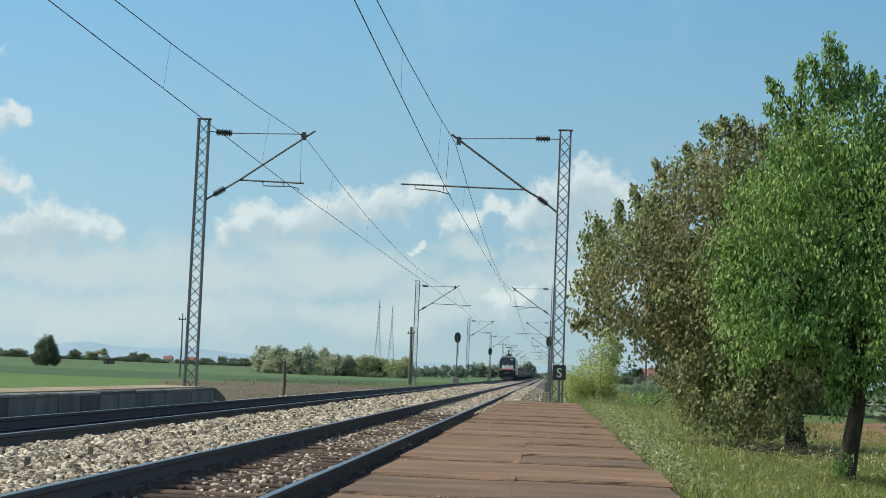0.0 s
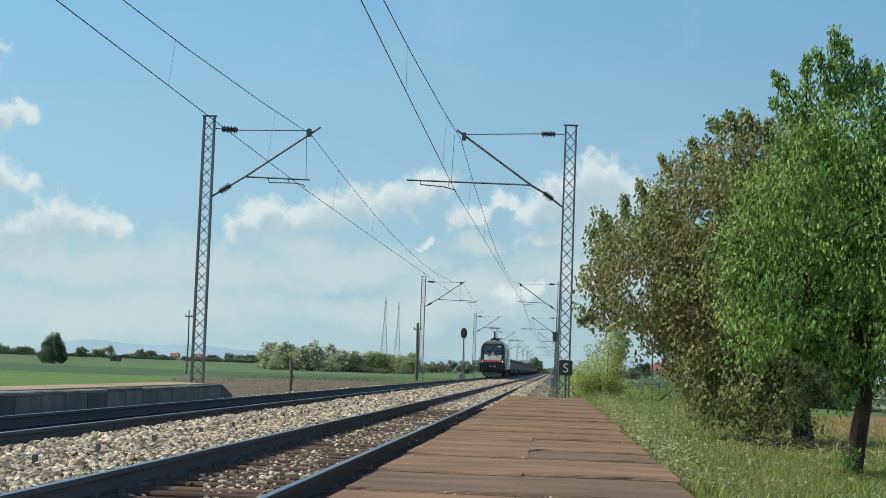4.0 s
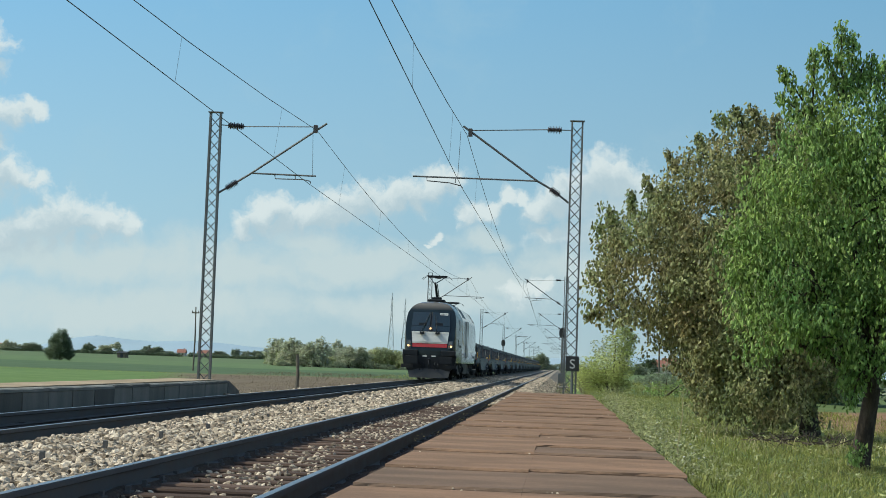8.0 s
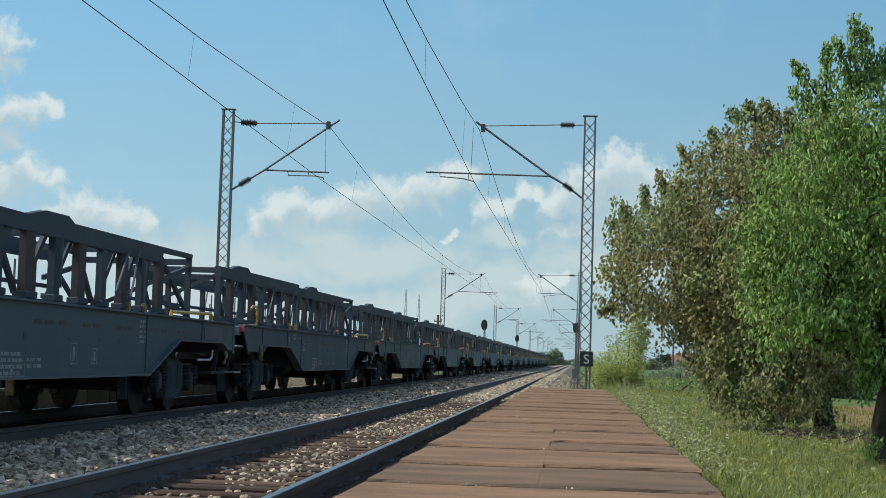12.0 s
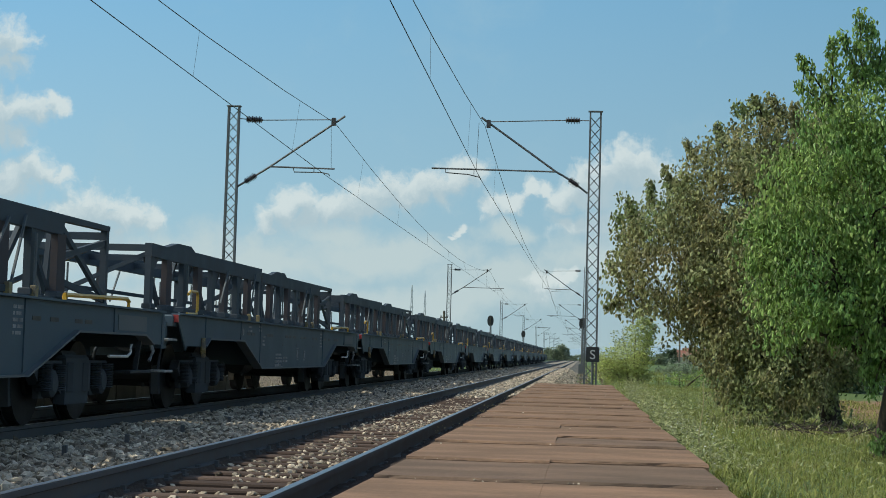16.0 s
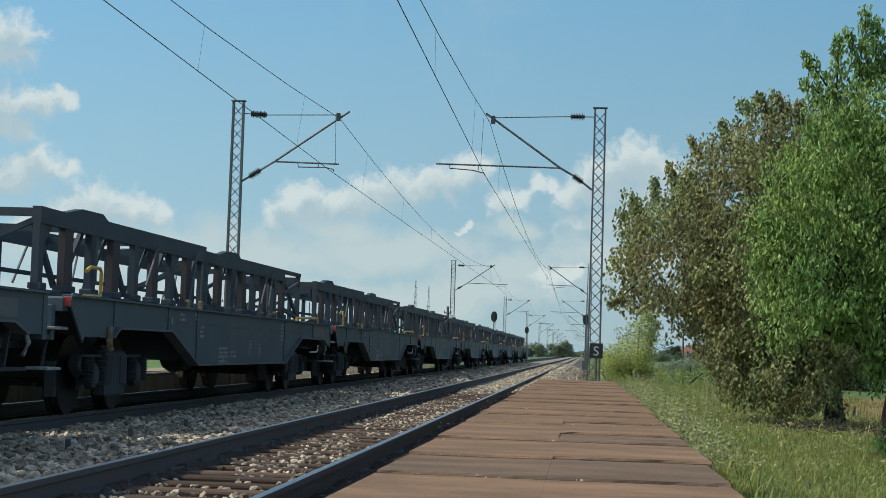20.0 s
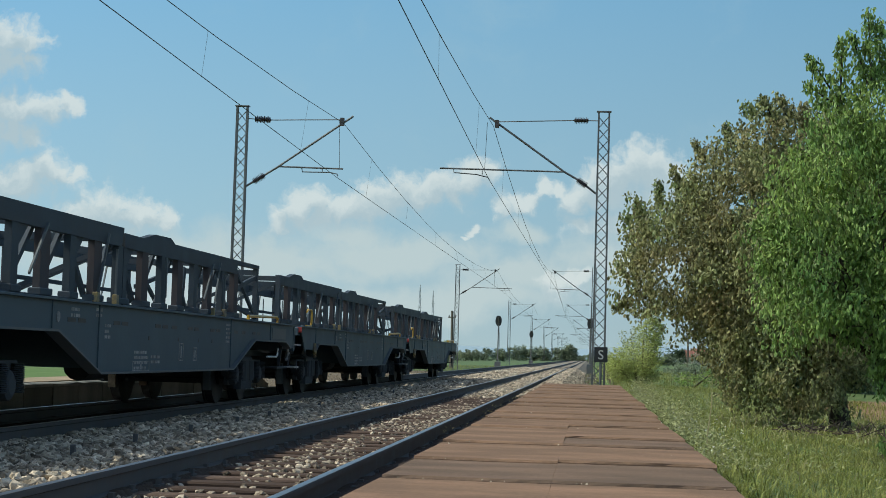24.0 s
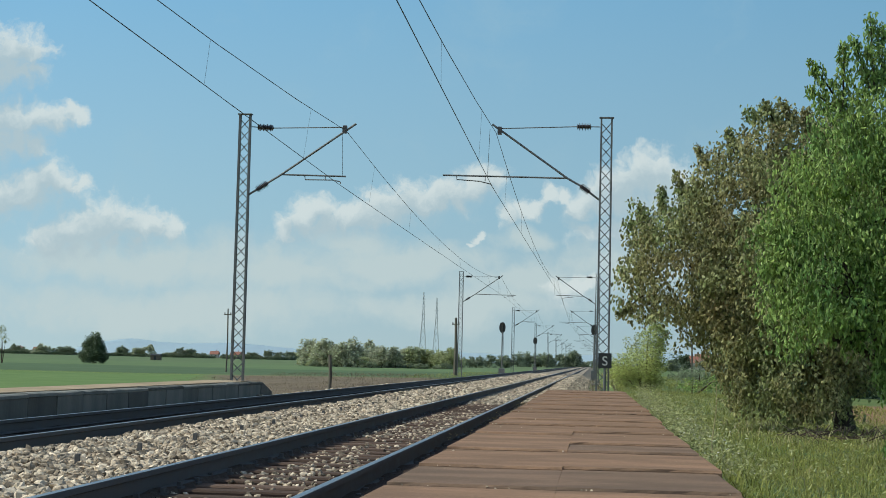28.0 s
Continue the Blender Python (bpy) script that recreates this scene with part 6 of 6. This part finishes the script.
mz = np.array([ground_height(a, b) for a, b in zip(mx, my)]) + rngw.uniform(0.02, 0.20, len(mx))
tagged(new("meadow_weeds", leaf_mesh("meadow_weeds", np.stack([mx, my, mz], 1), rngw.uniform(0.025, 0.06, len(mx)), LEAF_W, -0.2, 0.4, 39)), "pale broad-leaved weeds scattered in the meadow", "weeds", kind="stuff")
tufts([(0.85, 4.6, 11, 40, 8, 0.16), (2.0, 4.8, 19, 26, 34, 0.26)], STRAW, "dry_stems", "thin straw-coloured stems in the meadow", "grass", 41)
# ---------------------------------------------------------------- far buildings and hills
far_pole = thing("utility_pole", "far weathered wooden pole beyond the meadow", "pole", at=(0.0592 * 240, 240, -0.6))
part("shaft", Form().tube([(0, 0, -0.2), (0.02, 0, 2.6), (0, 0, 5.6)], [0.16, 0.14, 0.11], 10), WOOD, far_pole)
part("cross_arm", Form().box(-0.55, 0.55, -0.06, 0.06, 5.1, 5.22), WOOD, far_pole)
for a in (-0.45, 0.45):
    part("insulator", Form().tube([(a, 0, 5.22), (a, 0, 5.30), (a, 0, 5.44)], [0.03, 0.07, 0.04], 8), INSUL, far_pole)


def house(x, y, w, h, d):
    t = thing("house", "distant village house with pale walls and a red tiled roof", "house", "village houses", at=(x, y, -0.7))
    part("wall", Form().box(-w / 2, w / 2, -d / 2, d / 2, 0, h), PLASTER, t)
    part("roof", Form().prism([(-d / 2 - 0.5, h), (0, h + d * 0.42), (d / 2 + 0.5, h)], "x", -w / 2 - 0.5, w / 2 + 0.5), TILE, t)
    for k in (-1, 1):
        part("window", Form().box(k * w * 0.25 - 0.6, k * w * 0.25 + 0.6, -d / 2 - 0.03, -d / 2 + 0.02, h * 0.4, h * 0.8), LOCOGLASS, t)
    part("chimney", Form().box(w * 0.2, w * 0.2 + 0.6, 0.3, 0.9, h, h + d * 0.5 + 0.6), TILE, t)
    return t


for u, y, w in ((-0.2500, 1400, 11), (-0.2200, 1450, 9), (-0.3590, 1400, 9), (-0.2335, 1420, 7), (-0.3450, 1390, 10), (0.0605, 700, 6), (0.0700, 600, 10)):
    house(u * y, y, w, 2.9 if u < 0 else 3.4, 7)
hut = thing("field_hut", "small dark shed standing in the field", "shed", at=(-0.2705 * 420, 420, -0.6))
part("wall", Form().box(-1.25, 1.25, -0.9, 0.9, 0, 1.25), WOOD, hut)
part("door", Form().box(-0.4, 0.3, -0.93, -0.88, 0.02, 1.1), UNDER, hut)
part("roof", Form().prism([(-1.1, 1.25), (0, 1.65), (1.1, 1.25)], "x", -1.4, 1.4), UNDER, hut)

# the blue of the distance haze is put into the hills' own colour
HILL = material("far hills in haze blue", (0.285, 0.365, 0.43), 1.0, 0, (0.305, 0.385, 0.44), 0.002, 0.02, 0.5, 0, spec=0.0)


def hills(name, y, x0, x1, shape, seed):
    n, pts = 120, []
    for i in range(n + 1):
        x = x0 + (x1 - x0) * i / n
        pts.append((x, shape(x / y) + 9 * noise.noise((x * 0.006, seed, 0)) + 3.5 * noise.noise((x * 0.018, seed, 1))))
    f = Form()
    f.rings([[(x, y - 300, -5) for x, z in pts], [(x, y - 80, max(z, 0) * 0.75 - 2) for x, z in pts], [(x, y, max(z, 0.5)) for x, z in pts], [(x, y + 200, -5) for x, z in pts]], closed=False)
    return tagged(part(name, f, HILL, smooth=True), "hills on the horizon coloured blue for haze", "hills", kind="structure")


def ridge(u):
    return 3600 * (0.0036 * math.exp(-((u + 0.290) / 0.026) ** 2) + 0.0032 * math.exp(-((u + 0.235) / 0.045) ** 2) + 0.0035 * math.exp(-((u - 0.055) / 0.05) ** 2) + 0.0052 / (1 + math.exp(-(u + 0.318) * 120)))


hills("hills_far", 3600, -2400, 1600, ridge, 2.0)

# ---------------------------------------------------------------- clouds, far behind everything
CLOUD_Y = 4000.0
# rolls of heaped cloud: bearing, height and radius of the first head, the same of the last, and how many heads
ROLLS = ((-0.2006, 0.0802, 0.0038, -0.1544, 0.0885, 0.0059, 5), (-0.1908, 0.0893, 0.0045, -0.1803, 0.0911, 0.0048, 2),
         (-0.1485, 0.0901, 0.0062, -0.0749, 0.1123, 0.0045, 9), (-0.1735, 0.0829, 0.0034, -0.0918, 0.1012, 0.0045, 7),
         (-0.0629, 0.0918, 0.0034, -0.0311, 0.1054, 0.0024, 5), (-0.0865, 0.0745, 0.0010, -0.0825, 0.0765, 0.0014, 2))
EAST_ROLLS = ((-0.0187, 0.0975, 0.0041, 0.0068, 0.1088, 0.0069, 4), (0.0142, 0.1161, 0.0062, 0.0279, 0.1172, 0.0069, 3),
              (0.0279, 0.1165, 0.0066, 0.0483, 0.1033, 0.0052, 4), (-0.0066, 0.0969, 0.0041, 0.0380, 0.1030, 0.0069, 5),
              (-0.0181, 0.0815, 0.0034, 0.0249, 0.0845, 0.0062, 5), (-0.0329, 0.0450, 0.0034, -0.0150, 0.0470, 0.0028, 3))
WEST_ROLLS = ((-0.3491, 0.0724, 0.0069, -0.3188, 0.0827, 0.0072, 4), (-0.3188, 0.0827, 0.0072, -0.2742, 0.0807, 0.0041, 5),
              (-0.3509, 0.0666, 0.0041, -0.2972, 0.0707, 0.0031, 5), (-0.3852, 0.1896, 0.0076, -0.3646, 0.1911, 0.0048, 3),
              (-0.3884, 0.1787, 0.0076, -0.3647, 0.1774, 0.0038, 4), (-0.3906, 0.1454, 0.0076, -0.3335, 0.1495, 0.0028, 7),
              (-0.3865, 0.1346, 0.0069, -0.3643, 0.1327, 0.0048, 3), (-0.3849, 0.0983, 0.0062, -0.3540, 0.1055, 0.0062, 4),
              (-0.3540, 0.1055, 0.0059, -0.3333, 0.1065, 0.0028, 3))
CLOUDS = []
for u0, v0, r0, u1, v1, r1, count in ROLLS + WEST_ROLLS + EAST_ROLLS:
    for i in range(count):
        f = i / (count - 1)
        r = r0 + (r1 - r0) * f
        CLOUDS.append((u0 + (u1 - u0) * f, v0 + (v1 - v0) * f + (0.0012 if i % 2 else -0.0006) - 0.34 * r, r * 1.25))
# long pale banks low over the horizon: bearing, height, half width, half height
BANKS = [(-0.29, 0.058, 0.12, 0.010), (-0.20, 0.050, 0.07, 0.009), (-0.13, 0.062, 0.07, 0.010), (-0.05, 0.048, 0.06, 0.010), (-0.27, 0.030, 0.15, 0.012),
         (-0.10, 0.032, 0.09, 0.009), (-0.155, 0.073, 0.03, 0.007), (-0.05, 0.075, 0.02, 0.006), (0.01, 0.060, 0.05, 0.010)]


def cloud_material():
    m = bpy.data.materials.new("sunlit clouds")
    m.use_nodes = True
    n, ln = m.node_tree.nodes, m.node_tree.links.new
    n.clear()
    out = n.new("ShaderNodeOutputMaterial")
    co = n.new("ShaderNodeTexCoord")
    flat = n.new("ShaderNodeVectorMath")
    flat.operation = "MULTIPLY"
    ln(co.outputs["Object"], flat.inputs[0])
    flat.inputs[1].default_value = (1 / CLOUD_Y, 0, 1 / CLOUD_Y)

    def math_node(op, a, b=None, c=None):
        k = n.new("ShaderNodeMath")
        k.operation = op
        for i, s in enumerate((a, b, c)):
            if s is None:
                continue
            if isinstance(s, (int, float)):
                k.inputs[i].default_value = s
            else:
                ln(s, k.inputs[i])
        return k.outputs[0]

    def noise_at(scale, detail, rough, vec, colour=False):
        t = n.new("ShaderNodeTexNoise")
        t.inputs["Scale"].default_value, t.inputs["Detail"].default_value, t.inputs["Roughness"].default_value = scale, detail, rough
        ln(vec, t.inputs["Vector"])
        return t.outputs[1 if colour else 0]

    def ramp(s, a, b, lo=0.0, hi=1.0):
        k = n.new("ShaderNodeMapRange")
        k.interpolation_type = "SMOOTHSTEP"
        ln(s, k.inputs[0])
        for i, x in enumerate((a, b, lo, hi)):
            k.inputs[i + 1].default_value = x
        return k.outputs[0]

    def warped(amount, scale):
        w = n.new("ShaderNodeVectorMath")
        w.operation = "MULTIPLY_ADD"
        ln(noise_at(scale, 7, 0.55, flat.outputs[0], True), w.inputs[0])
        w.inputs[1].default_value = (amount, amount, amount)
        off = n.new("ShaderNodeVectorMath")
        off.operation = "ADD"
        ln(flat.outputs[0], off.inputs[0])
        off.inputs[1].default_value = (-amount / 2, -amount / 2, -amount / 2)
        ln(off.outputs[0], w.inputs[2])
        return w.outputs[0]

    here = warped(0.026, 48)

    def heaps(shift):
        """How deep a point lies inside the nearest cloud heads."""
        d = None
        place = n.new("ShaderNodeVectorMath")
        place.operation = "MULTIPLY_ADD"
        ln(here, place.inputs[0])
        place.inputs[1].default_value, place.inputs[2].default_value = (1, 0, 1), (0, 0, shift)
        for cu, cv, r in CLOUDS:
            k = n.new("ShaderNodeVectorMath")
            k.operation = "DISTANCE"
            ln(place.outputs[0], k.inputs[0])
            k.inputs[1].default_value = (cu, 0, cv)
            b = math_node("MULTIPLY_ADD", k.outputs["Value"], -1.0 / (r * 2.5), 1.0)
            d = b if d is None else math_node("SMOOTH_MAX", d, b, 0.22)
        return d

    heap, above = heaps(0.0), heaps(0.011)
    puff = noise_at(95, 10, 0.64, here)
    dens = math_node("MULTIPLY_ADD", math_node("SUBTRACT", puff, 0.5), 1.5, heap)
    under = math_node("SUBTRACT", above, heap)
    crisp = math_node("MULTIPLY_ADD", ramp(under, 0.10, -0.45), 0.5, 1.0)
    body = math_node("MULTIPLY", ramp(math_node("MULTIPLY", dens, crisp), -0.10, 0.95, 0.0, 0.88), ramp(under, 0.0, 0.75, 1.0, 0.40))
    # pale banks, streaked along the horizon
    sep = n.new("ShaderNodeSeparateXYZ")
    wide = warped(0.055, 14)
    ln(wide, sep.inputs[0])
    bank = None
    for cu, cv, ru, rv in BANKS:
        du = math_node("DIVIDE", math_node("SUBTRACT", sep.outputs[0], cu), ru)
        dv = math_node("DIVIDE", math_node("SUBTRACT", sep.outputs[2], cv), rv * 1.4)
        b = math_node("SUBTRACT", 1.0, math_node("SQRT", math_node("MULTIPLY_ADD", du, du, math_node("MULTIPLY", dv, dv))))
        bank = b if bank is None else math_node("SMOOTH_MAX", bank, b, 0.3)
    thin = ramp(math_node("MULTIPLY_ADD", math_node("SUBTRACT", noise_at(60, 7, 0.6, wide), 0.5), 1.2, bank), -0.35, 0.75, 0.0, 0.85)
    raw = n.new("ShaderNodeSeparateXYZ")
    ln(flat.outputs[0], raw.inputs[0])
    depth = n.new("ShaderNodeValToRGB")
    els = depth.color_ramp.elements
    els.new(0.35)
    for e, (at, c) in zip(els, SKY_BY_HEIGHT):
        e.position, e.color = at, (*c, 1)
    ln(math_node("DIVIDE", raw.outputs[2], 0.26), depth.inputs[0])

    def blend(fac, a, b):
        x = n.new("ShaderNodeMix")
        x.data_type = "RGBA"
        ln(fac, x.inputs[0])
        for i, c in ((6, a), (7, b)):
            if isinstance(c, tuple):
                x.inputs[i].default_value = (*c, 1)
            else:
                ln(c, x.inputs[i])
        return x.outputs[2]

    # the sky is brighter on the sun's side
    side = n.new("ShaderNodeMix")
    side.data_type, side.blend_type = "RGBA", "MULTIPLY"
    side.inputs[0].default_value = 1.0
    ln(depth.outputs[0], side.inputs[6])
    grey = n.new("ShaderNodeCombineColor")
    k = n.new("ShaderNodeMapRange")
    ln(raw.outputs[0], k.inputs[0])
    for i, x in enumerate((-0.36, 0.24, 1.14, 0.91)):
        k.inputs[i + 1].default_value = x
    for i in range(3):
        ln(k.outputs[0], grey.inputs[i])
    ln(grey.outputs[0], side.inputs[7])
    cirrus = ramp(noise_at(9, 6, 0.62, warped(0.12, 7)), 0.50, 0.80, 0.0, 0.35)
    air = blend(cirrus, side.outputs[2], (0.40, 0.52, 0.60))
    air = blend(thin, air, (0.55, 0.60, 0.62))
    lit = blend(ramp(math_node("MULTIPLY_ADD", above, -0.75, math_node("MULTIPLY_ADD", puff, 0.8, 0.22)), 0.10, 0.70), (0.46, 0.53, 0.585), (0.69, 0.705, 0.715))
    em = n.new("ShaderNodeEmission")
    ln(blend(body, air, lit), em.inputs[0])
    ln(em.outputs[0], out.inputs[0])
    return m


SKY_BY_HEIGHT = ((0.0, (0.41, 0.495, 0.54)), (0.35, (0.315, 0.465, 0.58)), (1.0, (0.188, 0.385, 0.61)))
sheet = Form()
sheet.rings([[(x, 0, z) for x in np.linspace(-2200, 1500, 12)] for z in np.linspace(-40, 1200, 6)], closed=False)
clouds = part("backdrop_clouds", sheet, cloud_material())
tagged(clouds, "white fair-weather clouds drifting low in a blue sky", "clouds", kind="structure")
clouds.location = (0, CLOUD_Y, 0)


# ---------------------------------------------------------------- what moves
def motions():
    times = [4.0 * i for i in range(8)]
    walk(engine, [(t, pose(AXIS_2, FRONT_AT_10 - SPEED * (t - 10), 0)) for t in times])
    for k, w in enumerate(wagons):
        walk(w, [(t, pose(AXIS_2, FRONT_AT_10 + FIRST_WAGON + 18.204 * k - SPEED * (t - 10), 0)) for t in times])
    walk(clouds, [(t, pose(1.45 * t, CLOUD_Y, EYE_Z)) for t in times])


motions()
